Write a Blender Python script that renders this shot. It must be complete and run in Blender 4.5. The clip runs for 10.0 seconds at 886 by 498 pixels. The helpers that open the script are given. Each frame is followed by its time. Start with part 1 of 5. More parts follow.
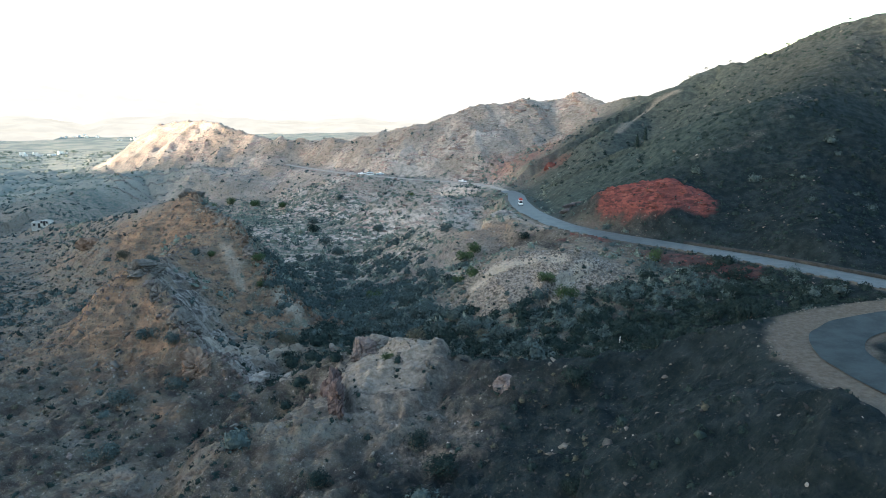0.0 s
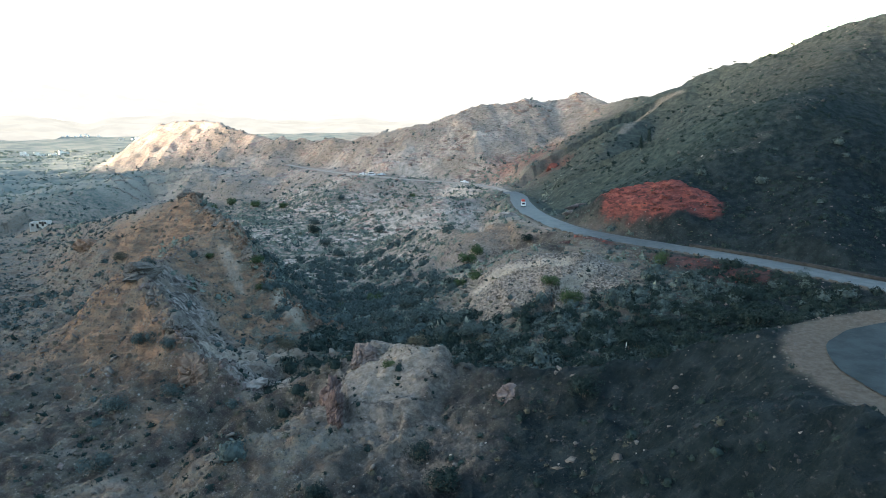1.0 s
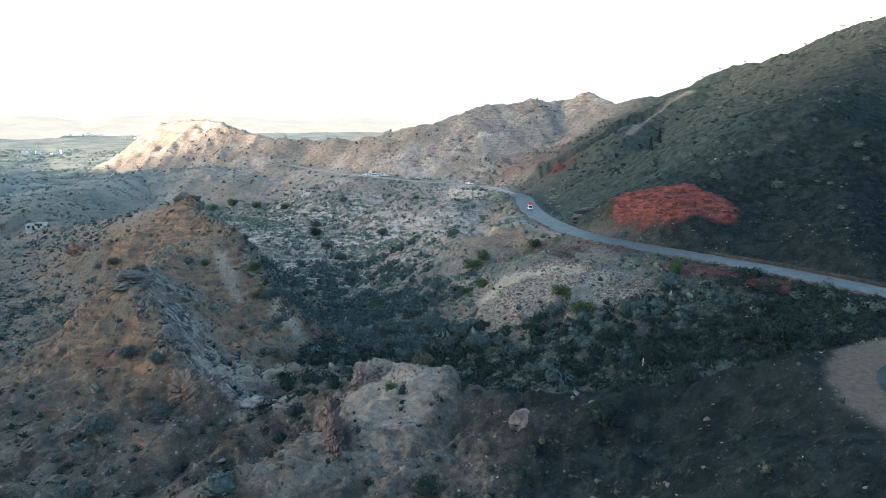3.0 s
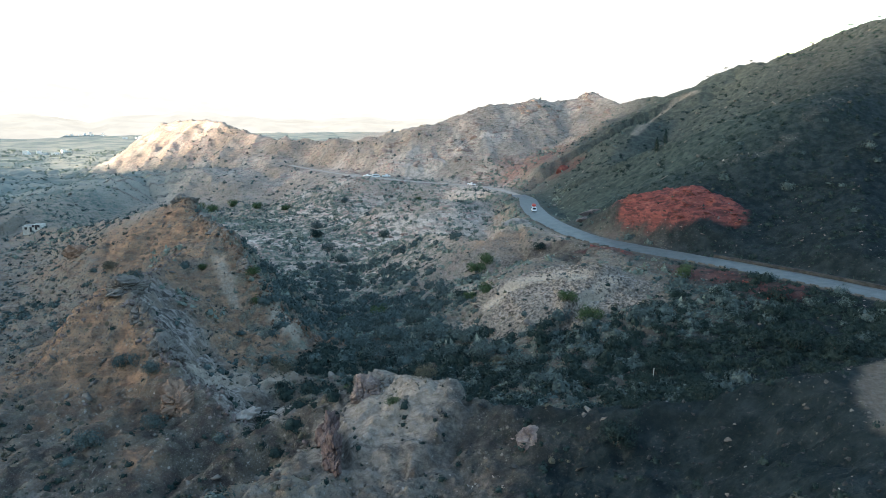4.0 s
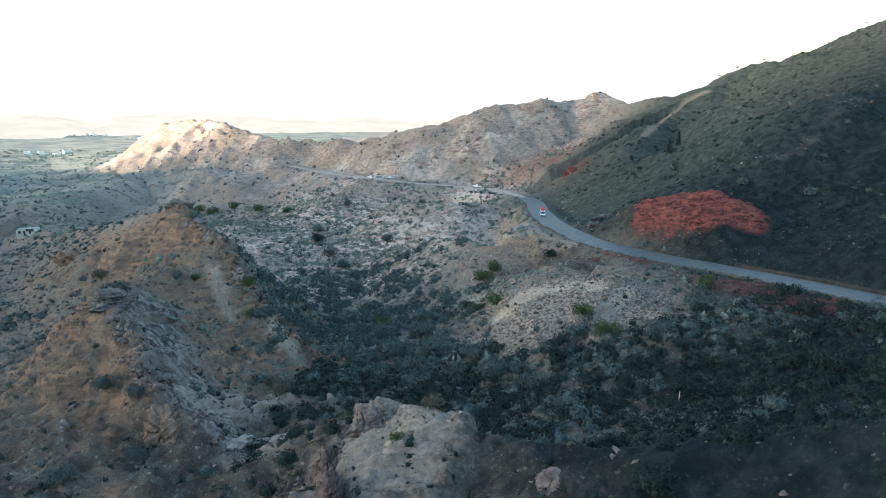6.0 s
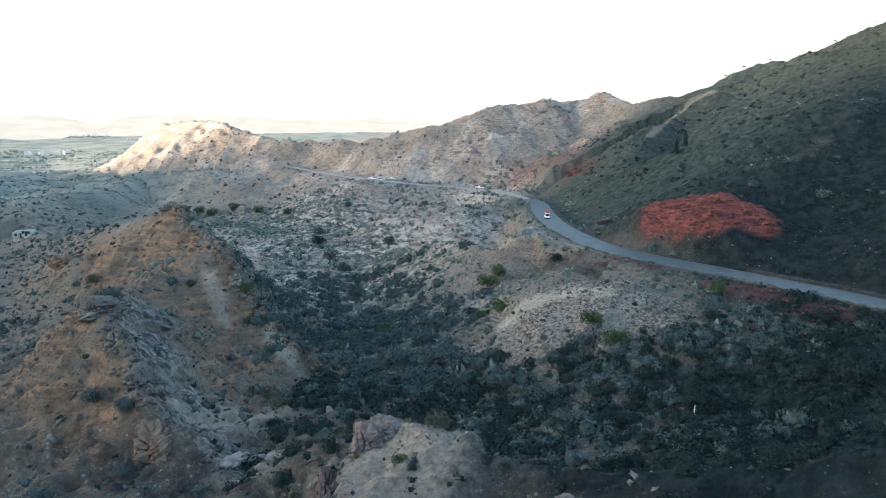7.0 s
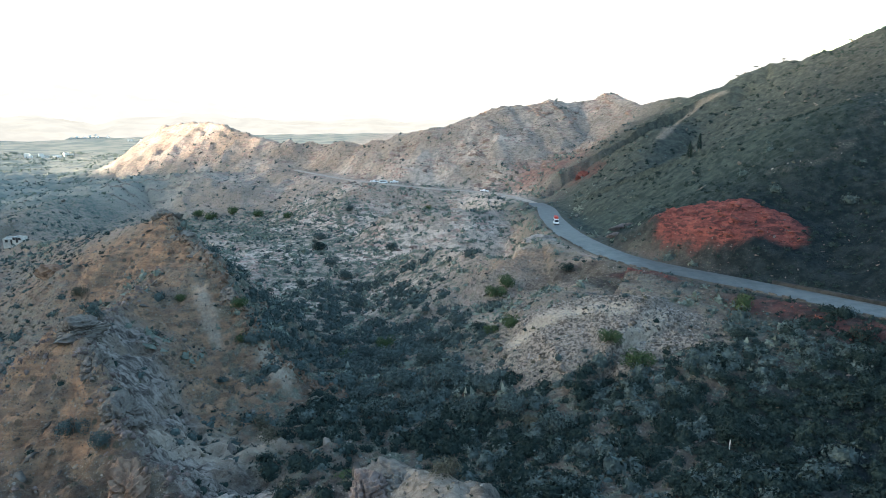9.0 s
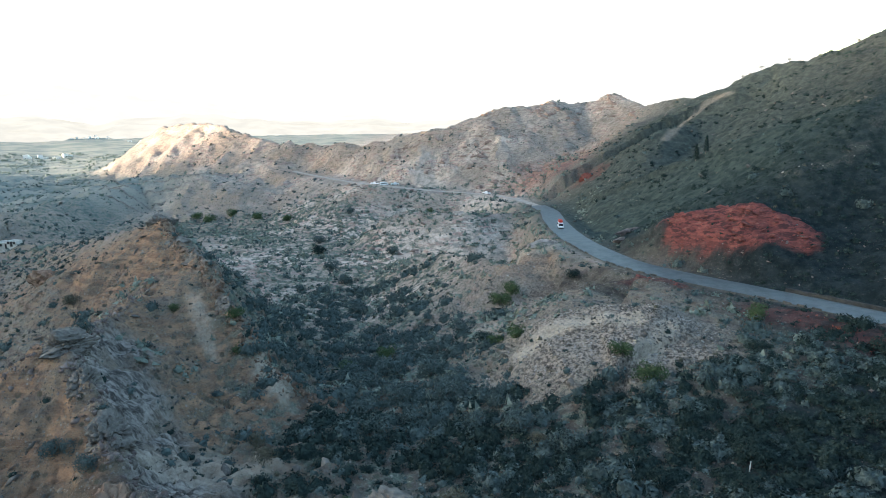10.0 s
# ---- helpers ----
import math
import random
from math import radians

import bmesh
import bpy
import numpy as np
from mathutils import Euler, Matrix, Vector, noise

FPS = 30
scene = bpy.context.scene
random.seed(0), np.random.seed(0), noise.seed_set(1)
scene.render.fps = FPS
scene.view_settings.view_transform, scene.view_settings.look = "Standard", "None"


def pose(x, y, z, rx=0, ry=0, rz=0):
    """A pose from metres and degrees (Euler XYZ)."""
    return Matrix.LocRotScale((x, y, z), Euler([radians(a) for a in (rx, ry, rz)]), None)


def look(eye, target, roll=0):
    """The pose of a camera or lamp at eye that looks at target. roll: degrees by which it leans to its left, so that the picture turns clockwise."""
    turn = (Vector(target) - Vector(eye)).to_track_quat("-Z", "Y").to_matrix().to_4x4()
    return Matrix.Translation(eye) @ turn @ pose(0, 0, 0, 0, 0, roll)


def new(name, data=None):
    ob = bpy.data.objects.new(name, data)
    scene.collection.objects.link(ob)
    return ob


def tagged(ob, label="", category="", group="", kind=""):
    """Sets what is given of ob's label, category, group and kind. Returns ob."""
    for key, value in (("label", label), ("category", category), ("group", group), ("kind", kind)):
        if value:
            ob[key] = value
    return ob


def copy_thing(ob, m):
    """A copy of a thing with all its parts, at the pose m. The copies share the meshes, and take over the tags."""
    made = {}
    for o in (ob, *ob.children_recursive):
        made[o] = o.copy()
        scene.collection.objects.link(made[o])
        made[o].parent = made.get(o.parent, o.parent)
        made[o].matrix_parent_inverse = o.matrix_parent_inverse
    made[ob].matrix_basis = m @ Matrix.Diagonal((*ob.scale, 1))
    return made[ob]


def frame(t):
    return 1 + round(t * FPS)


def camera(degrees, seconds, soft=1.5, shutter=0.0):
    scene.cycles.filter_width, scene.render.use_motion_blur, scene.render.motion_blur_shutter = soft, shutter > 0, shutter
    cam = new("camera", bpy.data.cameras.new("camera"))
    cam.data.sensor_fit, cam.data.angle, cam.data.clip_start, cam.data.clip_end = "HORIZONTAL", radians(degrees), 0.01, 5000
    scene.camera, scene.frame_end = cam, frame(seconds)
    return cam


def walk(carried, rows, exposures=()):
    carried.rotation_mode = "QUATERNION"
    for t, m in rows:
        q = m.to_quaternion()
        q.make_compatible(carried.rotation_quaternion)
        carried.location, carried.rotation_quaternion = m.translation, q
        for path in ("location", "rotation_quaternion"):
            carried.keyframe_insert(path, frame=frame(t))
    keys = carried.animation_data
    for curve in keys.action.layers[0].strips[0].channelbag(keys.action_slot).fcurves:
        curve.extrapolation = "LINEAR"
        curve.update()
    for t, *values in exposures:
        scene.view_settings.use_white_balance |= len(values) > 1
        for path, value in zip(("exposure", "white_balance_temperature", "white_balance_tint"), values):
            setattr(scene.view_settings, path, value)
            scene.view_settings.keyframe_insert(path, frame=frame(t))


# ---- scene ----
# light and exposure
EXPO, KELVIN, TINT = 2.75, 6200, 6
SUN_UP, SUN_AZ = 6.5, 260.0
HAZE_GLOW = 0.215
SUN_POWER, SKY_STRENGTH = 3.5, 0.15

cam = camera(67.9, 10.0, soft=0.9)
PATH = [
    (0, (0.000, 0.000, 80.000), (0.000, 129.811, 49.553), 0.00),
    (0.5, (-0.087, 1.341, 79.964), (-0.209, 131.157, 49.543), 0.05),
    (1, (-0.197, 2.813, 79.971), (-0.451, 132.629, 49.552), 0.09),
    (1.5, (-0.328, 4.403, 80.007), (-0.717, 134.216, 49.576), 0.13),
    (2, (-0.475, 6.103, 80.063), (-1.009, 135.909, 49.608), 0.16),
    (2.5, (-0.635, 7.900, 80.125), (-1.321, 137.700, 49.641), 0.19),
    (3, (-0.805, 9.787, 80.189), (-1.651, 139.579, 49.673), 0.21),
    (3.5, (-0.985, 11.755, 80.248), (-1.995, 141.537, 49.700), 0.22),
    (4, (-1.172, 13.795, 80.297), (-2.351, 143.569, 49.721), 0.23),
    (4.5, (-1.365, 15.897, 80.333), (-2.716, 145.665, 49.736), 0.23),
    (5, (-1.563, 18.056, 80.355), (-3.089, 147.820, 49.745), 0.23),
    (5.5, (-1.767, 20.263, 80.364), (-3.467, 150.023, 49.749), 0.23),
    (6, (-1.975, 22.512, 80.363), (-3.848, 152.271, 49.753), 0.21),
    (6.5, (-2.189, 24.795, 80.355), (-4.231, 154.555, 49.759), 0.20),
    (7, (-2.411, 27.105, 80.345), (-4.612, 156.868, 49.773), 0.18),
    (7.5, (-2.641, 29.440, 80.344), (-4.993, 159.207, 49.801), 0.16),
    (8, (-2.883, 31.792, 80.359), (-5.371, 161.564, 49.851), 0.14),
    (8.5, (-3.137, 34.156, 80.400), (-5.744, 163.935, 49.932), 0.12),
    (9, (-3.408, 36.528, 80.483), (-6.112, 166.315, 50.052), 0.09),
    (9.5, (-3.700, 38.904, 80.620), (-6.475, 168.696, 50.224), 0.07),
    (10, (-4.015, 41.280, 80.829), (-6.832, 171.077, 50.459), 0.05),
]
# exposure, kelvin and tint are held through the whole shot
walk(cam, [(t, look(eye, target, roll)) for t, eye, target, roll in PATH],
     exposures=[(0.0, EXPO, KELVIN, TINT), (10.0, EXPO, KELVIN, TINT)])

# ---- light: a low sun to the left, held off the near valley by an added unseen ridge, and the bright hazy sky above it ----
world = bpy.data.worlds.new("sky")
scene.world = world
world.use_nodes = True
wn = world.node_tree.nodes
sky = wn.new("ShaderNodeTexSky")
sky.sky_type = "NISHITA"
sky.sun_disc = False
sky.sun_elevation = radians(SUN_UP)
sky.sun_rotation = radians(SUN_AZ)
sky.air_density = 1.0
sky.dust_density = 1.3
sky.ozone_density = 1.3
wn["Background"].inputs["Strength"].default_value = SKY_STRENGTH
world.node_tree.links.new(sky.outputs["Color"], wn["Background"].inputs["Color"])
sun = new("sun", bpy.data.lights.new("sun", "SUN"))
sun.data.energy = SUN_POWER
sun.data.angle = radians(5.0)
sun.data.color = (1.0, 0.86, 0.70)
sun_way = Vector((math.sin(radians(SUN_AZ)) * math.cos(radians(SUN_UP)),
                  math.cos(radians(SUN_AZ)) * math.cos(radians(SUN_UP)), math.sin(radians(SUN_UP))))
sun.matrix_world = look(sun_way * 500, (0, 0, 0))
# ---- terrain: crest lines (x, y, z), fall to the left and to the right of the line, rounding ----
RIDGES = {
    "left_ridge": ([(-26, 149, 25.5), (-35, 149, 30.5), (-45, 159, 37.7), (-55, 169, 45.0), (-69, 189, 47.0), (-77, 200, 50.0), (-100, 220, 42.0), (-133, 251, 32.0), (-193, 304, 18.6)], 0.66, 1.10, 0.7),
    "left_crag": ([(-69, 176, 36.6), (-65, 153, 43.1), (-63, 133, 42.7), (-53, 123, 38.2), (-45, 113, 34.5), (-33, 104, 32.0)], 0.66, 0.80, 0.8),
    "left_foot": ([(-77, 196, 36.0), (-101, 190, 37.0), (-127, 178, 18.0)], 0.95, 0.77, 1.5),
    "rock_spur": ([(93, 69, 66.7), (60, 72, 57.3), (41, 73, 56.0), (27, 80, 47.2), (8, 88, 41.6), (-5, 92, 40.2), (-13, 99, 39.4)], 0.55, 0.80, 1.0),
    "near_slope": ([(60, 27, 64.0), (33, 51, 56.5), (17, 64, 43.2), (-7, 71, 34.0), (-24, 79, 36.0), (-40, 88, 21.7)], 0.40, 0.20, 4.0),
    "mound": ([(2, 162, 29.4), (12, 164, 36.6), (24, 165, 39.4), (35, 162, 40.6), (41, 157, 37.2), (43, 147, 34.0)], 0.42, 0.20, 1.0),
    "apron": ([(40, 192, 37.6), (26, 182, 37.4), (21, 175, 36.8)], 0.55, 0.45, 2.0),
    "saddle": ([(-33, 106, 32.0), (-25, 121, 29.8), (-19, 136, 27.6)], 0.30, 0.30, 3.0),
    "bank": ([(40, 211, 40.3), (20, 222, 40.3), (11, 214, 35.0), (-13, 271, 26.4)], 0.59, 0.70, 2.0),
    "slab_spur": ([(20, 333, 28.0), (0, 316, 30.0), (-28, 328, 30.5), (-45, 349, 15.8)], 0.60, 0.59, 2.7),
    "road_terrace": ([(32, 349, 27.0), (8, 401, 20.9), (-45, 413, 31.0), (-100, 488, 25.4), (-127, 520, 26.8)], 0.37, 0.31, 8.0),
    "mid_hill": ([(-100, 488, 23.4), (-140, 467, 18.6), (-192, 511, 22.0), (-243, 528, 16.8), (-248, 404, 11.8)], 0.72, 0.16, 13.3),
    "far_ridge": ([(-362, 760, 12.0), (-330, 722, 34.0), (-302, 706, 47.5), (-253, 667, 52.5), (-213, 627, 51.6), (-165, 585, 42.0), (-128, 553, 42.5), (-102, 540, 40.5), (-84, 519, 46.3), (-72, 512, 43.3), (-47, 493, 50.7), (-15, 469, 57.3), (24, 465, 70.5), (40, 467, 72.0), (62, 469, 76.0), (78, 469, 74.6), (93, 469, 79.6), (107, 447, 74.9), (123, 427, 77.9), (140, 403, 81.4)], 0.61, 0.66, 2.7),
    "right_crest": ([(140, 403, 83.2), (150, 406, 89.4), (164, 409, 95.0), (200, 380, 107.7), (220, 353, 119.0), (253, 320, 128.9), (307, 253, 140.0), (347, 160, 140.0), (360, 0, 146.7), (333, -200, 186.7)], 0.47, 0.73, 4.0),
    "right_flank": ([(220, 353, 117.7), (160, 287, 82.0), (119, 247, 76.5), (101, 232, 64.5), (77, 213, 52.0)], 0.49, 0.41, 6.7),
    "scar_rib": ([(140, 401, 83.0), (125, 396, 66.4), (97, 364, 64.0), (80, 333, 49.2)], 0.70, 0.60, 4.0),
    "red_knoll": ([(84, 197, 46.5), (78, 202, 50.0), (70, 207, 52.6), (62, 211, 52.0), (55, 214, 49.2), (48, 213, 44.6)], 0.62, 0.40, 2.0),
    "road_slope": ([(133, 228, 69.0), (119, 215, 61.5), (108, 188, 53.0), (97, 170, 48.0), (91, 158, 45.0)], 0.50, 0.45, 3.0),
    "rear_mountain": ([(-1000, -520, 190), (-300, -480, 170), (300, -440, 180), (560, -400, 190)], 0.6, 0.5, 20.0),
    # out of view, added only to keep the sun off the near valley
    "west_sun_blocker": ([(-1100, -700, 300), (-1090, -200, 310), (-1095, 60, 310), (-1100, 300, 300)], 0.9, 0.9, 20.0),
    "crag_west": ([(-63, 133, 42.0), (-72, 127, 34.5), (-87, 119, 21.0), (-104, 110, 11.0)], 0.95, 0.75, 0.8),
}
VALLEY = [(60, 131, 36.5), (40, 123, 33.4), (20, 120, 32.0), (-13, 139, 26.2), (-21, 167, 22.0), (-29, 190, 18.6), (-29, 213, 16.0), (-37, 263, 14.0), (-61, 305, 16.1), (-93, 380, 10.4), (-225, 416, -0.7), (-319, 548, 4.5), (-560, 920, -2.7), (-1200, 2000, -13.3)]
VALLEY_FALL = 0.07
MAIN_ROAD = [(112, 105, 41.8), (96, 133, 40.6), (79, 157, 40.2), (63, 179, 39.2), (50, 193, 38.9), (39, 207, 39.0), (32, 238, 38.2),
             (33, 285, 34.6), (36, 338, 30.4), (24, 380, 28.8), (6, 401, 28.0), (-20, 408, 28.8), (-45, 414, 30.3), (-73, 447, 28.8),
             (-100, 488, 27.0), (-122, 515, 27)]
BEND_ROAD = [(45, 20, 57.4), (43, 40, 55.4), (41.4, 52, 54.6), (40.8, 59, 54.2), (42.0, 66, 53.9), (46.3, 71.0, 53.9), (53.5, 73.6, 54.3), (70, 75, 55.8)]

SCAR = [(93.5, 357, 0), (97.7, 361.6, 0), (102.5, 368.7, 0), (112, 391.5, 0), (119, 394.6, 0), (126, 398.4, 0), (132, 399, 0), (138, 397.5, 0)]
TALUS = [(88, 226, 0), (97, 226, 0), (104, 229, 0), (117, 236, 0), (141, 260, 0)]
TOP_TRACK = [(9, 158, 0), (16, 160.5, 0), (23, 160.5, 0), (29, 158.5, 0)]
SIDE_TRACK = [(37, 159, 0), (33, 154, 0), (28, 149, 0)]
GULLY = [(-30, 113, 0), (-33, 103, 0), (-37, 92, 0), (-38, 82, 0), (-36, 70, 0)]


class Noise:
    """Gradient noise on a lattice, for whole arrays at once."""

    def __init__(self, seed):
        r = np.random.RandomState(seed)
        self.p = r.permutation(512)
        a = r.rand(512) * 2 * math.pi
        self.g = np.stack([np.cos(a), np.sin(a)], 1)

    def __call__(self, x, y):
        xi, yi = np.floor(x).astype(int), np.floor(y).astype(int)
        fx, fy = x - xi, y - yi
        u, v = fx * fx * fx * (fx * (fx * 6 - 15) + 10), fy * fy * fy * (fy * (fy * 6 - 15) + 10)

        def corner(i, j):
            g = self.g[self.p[(self.p[(xi + i) % 512] + yi + j) % 512]]
            return g[..., 0] * (fx - i) + g[..., 1] * (fy - j)

        a, b, c, d = corner(0, 0), corner(1, 0), corner(0, 1), corner(1, 1)
        return 1.4 * (a + u * (b - a) + v * (c - a) + u * v * (a - b - c + d))


N1, N2, N3, N4 = Noise(11), Noise(23), Noise(37), Noise(53)


def fbm(n, x, y, octaves=4, gain=0.5):
    total, amp = 0.0, 1.0
    for k in range(octaves):
        total = total + amp * n(x * 2.03**k + 17.3 * k, y * 2.03**k - 9.1 * k)
        amp *= gain
    return total


def ridged(n, x, y, octaves=4, gain=0.55):
    total, amp = 0.0, 1.0
    for k in range(octaves):
        total = total + amp * (1 - 2 * np.abs(n(x * 2.1**k + 5.7 * k, y * 2.1**k + 3.3 * k)))
        amp *= gain
    return total - 0.6


def to_line(pts, x, y):
    """Distance to a line of points, the line's height at the foot, and the side (1: left)."""
    best, zz, side = np.full(x.shape, 1e18), np.zeros(x.shape), np.zeros(x.shape)
    for (ax, ay, az), (bx, by, bz) in zip(pts[:-1], pts[1:]):
        dx, dy = bx - ax, by - ay
        u = np.clip(((x - ax) * dx + (y - ay) * dy) / (dx * dx + dy * dy), 0, 1)
        px, py = x - ax - u * dx, y - ay - u * dy
        d = px * px + py * py
        m = d < best
        best, zz, side = np.where(m, d, best), np.where(m, az + u * (bz - az), zz), np.where(m, dx * py - dy * px, side)
    return np.sqrt(best), zz, np.sign(side)


def smooth(a, b, v):
    t = np.clip((v - a) / (b - a), 0, 1)
    return t * t * (3 - 2 * t)


def spline(pts, step):
    """Points every step metres along a smooth curve through pts."""
    p = [Vector(q) for q in pts]
    p = [2 * p[0] - p[1]] + p + [2 * p[-1] - p[-2]]
    out = []
    for a, b, c, d in zip(p, p[1:], p[2:], p[3:]):
        n = max(2, int((c - b).length / step))
        for k in range(n):
            t = k / n
            out.append(0.5 * (2 * b + (c - a) * t + (2 * a - 5 * b + 4 * c - d) * t * t + (3 * b - a - 3 * c + d) * t**3))
    return out + [p[-2]]


MAIN_CURVE = [tuple(q) for q in spline(MAIN_ROAD, 6.0)]
BEND_CURVE = [tuple(q) for q in spline(BEND_ROAD, 2.0)]


def form(x, y):
    """The large forms: valley floor and crests, the higher one wins, softly."""
    d, z, _ = to_line(VALLEY, x, y)
    vals = [z + VALLEY_FALL * d * 40 / (40 + 0.25 * d)]
    for pts, left, right, r in RIDGES.values():
        d, z, s = to_line(pts, x, y)
        fall = 0.5 * (left + right) + 0.5 * (left - right) * s * np.minimum(1, d / 4)
        vals.append(z - fall * (np.sqrt(d * d + r * r) - r))
    vals = np.array(vals)
    m = vals.max(0)
    return m + 1.6 * np.log(np.exp((vals - m) / 1.6).sum(0))


def blob(x, y, cx, cy, rx, ry, turn=0.0, edge=0.35, ragged=0.28):
    """1 inside an uneven ellipse, 0 outside."""
    c, s = math.cos(radians(turn)), math.sin(radians(turn))
    u, v = ((x - cx) * c + (y - cy) * s) / rx, (-(x - cx) * s + (y - cy) * c) / ry
    r = np.sqrt(u * u + v * v) + ragged * fbm(N3, x / rx * 2.5 + 3, y / ry * 2.5, 3)
    return 1 - smooth(1 - edge, 1 + edge, r)


def zones(x, y):
    """Where each kind of ground lies, 0 to 1."""
    z = {}
    z["red"] = np.maximum.reduce([blob(x, y, 66, 204.0, 18.5, 8.6, -31, 0.08, 0.12), 0.38 * blob(x, y, 63, 372, 9, 8), 0.35 * blob(x, y, 60, 165, 9, 4, -35),
                                  0.35 * blob(x, y, 68, 152, 8, 4.5, -35), 0.5 * blob(x, y, 45, 400, 22, 14, -30), 0.5 * blob(x, y, 41, 186, 8, 4, -40)])
    # the western spurs: tan soil on the near side of each crest, bare grey rock and scrub behind
    d1, _, s1 = to_line(RIDGES["left_ridge"][0], x, y)
    d2, _, s2 = to_line(RIDGES["left_crag"][0][1:], x, y)
    d3, _, s3 = to_line(RIDGES["crag_west"][0], x, y)
    wob = 1.5 * fbm(N4, x / 9, y / 9, 3)
    tan = np.maximum.reduce([smooth(-1.5, 2.5, d1 * s1 + wob) * (1 - smooth(16, 34, d1)) * (1 - smooth(205, 235, y)),
                             smooth(-2, 2, -d2 * s2 + wob) * (1 - smooth(10, 26, d2)), smooth(-2, 2, d3 * np.where(s3 < 0, -1, 1)) * 0.9 * (1 - smooth(6, 22, d3))])
    grey = smooth(-1, 2.5, d2 * s2 + wob) * (1 - smooth(7, 13, d2)) * (1 - smooth(140, 152, y))
    behind = smooth(0, 4, -d1 * s1 + wob) * (1 - smooth(14, 32, d1)) * smooth(-80, -60, x)
    z["ochre"] = np.clip(np.maximum.reduce([tan * (1 - grey), 0.8 * blob(x, y, 14, 216, 10, 8), 0.3 * blob(x, y, -200, 640, 240, 110, -38)])
                         * smooth(-0.75, 0.2, fbm(N2, x / 18, y / 18, 3) + 0.15), 0, 1)
    # a bare track that climbs the far hillside, and a stripe of talus lower down
    dt, _, _ = to_line(SCAR, x, y)
    track = 0.6 * (1 - smooth(0.7, 2.2, dt + 0.7 * N2(x / 6, y / 6)))
    dt, _, _ = to_line(TALUS, x, y)
    talus = (1 - smooth(1.0, 4.5, dt + 1.6 * fbm(N3, x / 6, y / 6, 2))) * smooth(-0.25, 0.3, fbm(N1, x / 7, y / 7, 2) + 0.1)
    z["pale"] = np.maximum.reduce([blob(x, y, 24, 156, 22, 14, 0), 0.4 * blob(x, y, 5, 205, 18, 40, 10), 0.5 * blob(x, y, -9, 90, 10, 11, 0, 0.25),
                                   0.4 * blob(x, y, -2, 74, 8, 6), 0.25 * grey, track, 0.3 * talus])
    # dark scree and scrub slopes, deepened to carry vignette shade as well
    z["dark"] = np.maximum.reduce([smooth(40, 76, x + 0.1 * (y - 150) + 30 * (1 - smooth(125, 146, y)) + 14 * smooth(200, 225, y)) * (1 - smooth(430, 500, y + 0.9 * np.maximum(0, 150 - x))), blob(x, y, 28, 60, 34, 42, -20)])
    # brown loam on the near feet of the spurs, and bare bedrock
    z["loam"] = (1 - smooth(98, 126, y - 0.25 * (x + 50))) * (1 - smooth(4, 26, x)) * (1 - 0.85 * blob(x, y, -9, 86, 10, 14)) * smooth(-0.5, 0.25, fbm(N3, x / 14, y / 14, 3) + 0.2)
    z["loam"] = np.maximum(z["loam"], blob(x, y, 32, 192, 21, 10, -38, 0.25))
    d4, _, _ = to_line(TOP_TRACK, x, y)
    d5, _, _ = to_line(SIDE_TRACK, x, y)
    z["bare"] = np.clip(np.maximum.reduce([1 - smooth(1.2, 3.4, d4 + 0.8 * N2(x / 4, y / 4)), 0.8 * (1 - smooth(1.0, 2.4, d5 + 0.5 * N2(x / 4, y / 4))), 0.35 * track, 0.8 * blob(x, y, 18, 221, 6, 3.5, -10),
                                           0.45 * blob(x, y, 3, 178, 4, 6), 0.35 * blob(x, y, -8, 92, 6.5, 7.0, 0, 0.3), 0.6 * blob(x, y, -37, 121, 9, 4.5, 10), 0.7 * blob(x, y, -37, 150, 2.5, 7, 35), 0.6 * blob(x, y, -52, 158, 1.6, 7, 35)]), 0, 1)
    z["plain"] = smooth(430, 620, y - 0.9 * (x + 150)) * smooth(120, 240, -x) * (1 - blob(x, y, -235, 650, 150, 70, -40, 0.4))
    z["rock"] = np.clip(np.maximum.reduce([grey, 0.5 * blob(x, y, -9, 90, 11, 13, 0, 0.3), 0.55 * smooth(395, 440, y) * (1 - smooth(560, 640, y)) * smooth(-40, 20, x) * (1 - smooth(110, 150, x))])
                        * smooth(-0.45, 0.15, fbm(N2, x / 9, y / 9, 3) + 0.15), 0, 1)
    # pale soil on the open slopes further down the valley, raised in tone to stand in for haze
    z["behind"] = behind
    z["hazed_soil"] = smooth(165, 250, y - 0.5 * np.maximum(0, -x - 60)) * (1 - z["dark"]) * (0.55 + 0.45 * smooth(-0.3, 0.4, fbm(N1, x / 35, y / 35, 3))) * (1 - 0.7 * (1 - smooth(-150, -85, x)) * (1 - smooth(430, 520, y)))
    # less dark with distance, haze put into the tone
    z["dark"] = z["dark"] * (1 - 0.9 * z["pale"]) * (1 - 0.28 * smooth(235, 340, y))
    d, _, _ = to_line(VALLEY, x, y)
    z["hill"] = smooth(195, 270, y) * (1 - 0.7 * smooth(95, 150, x - 0.35 * (y - 250)))
    z["scrub"] = np.clip((1 - smooth(10, 42, d)) * (1 - smooth(420, 520, y)) + 0.3 + 0.6 * behind, 0, 1) * (1 - 0.9 * z["dark"])
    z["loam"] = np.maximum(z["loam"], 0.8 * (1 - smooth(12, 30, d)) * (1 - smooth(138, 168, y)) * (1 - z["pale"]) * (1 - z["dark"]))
    return z


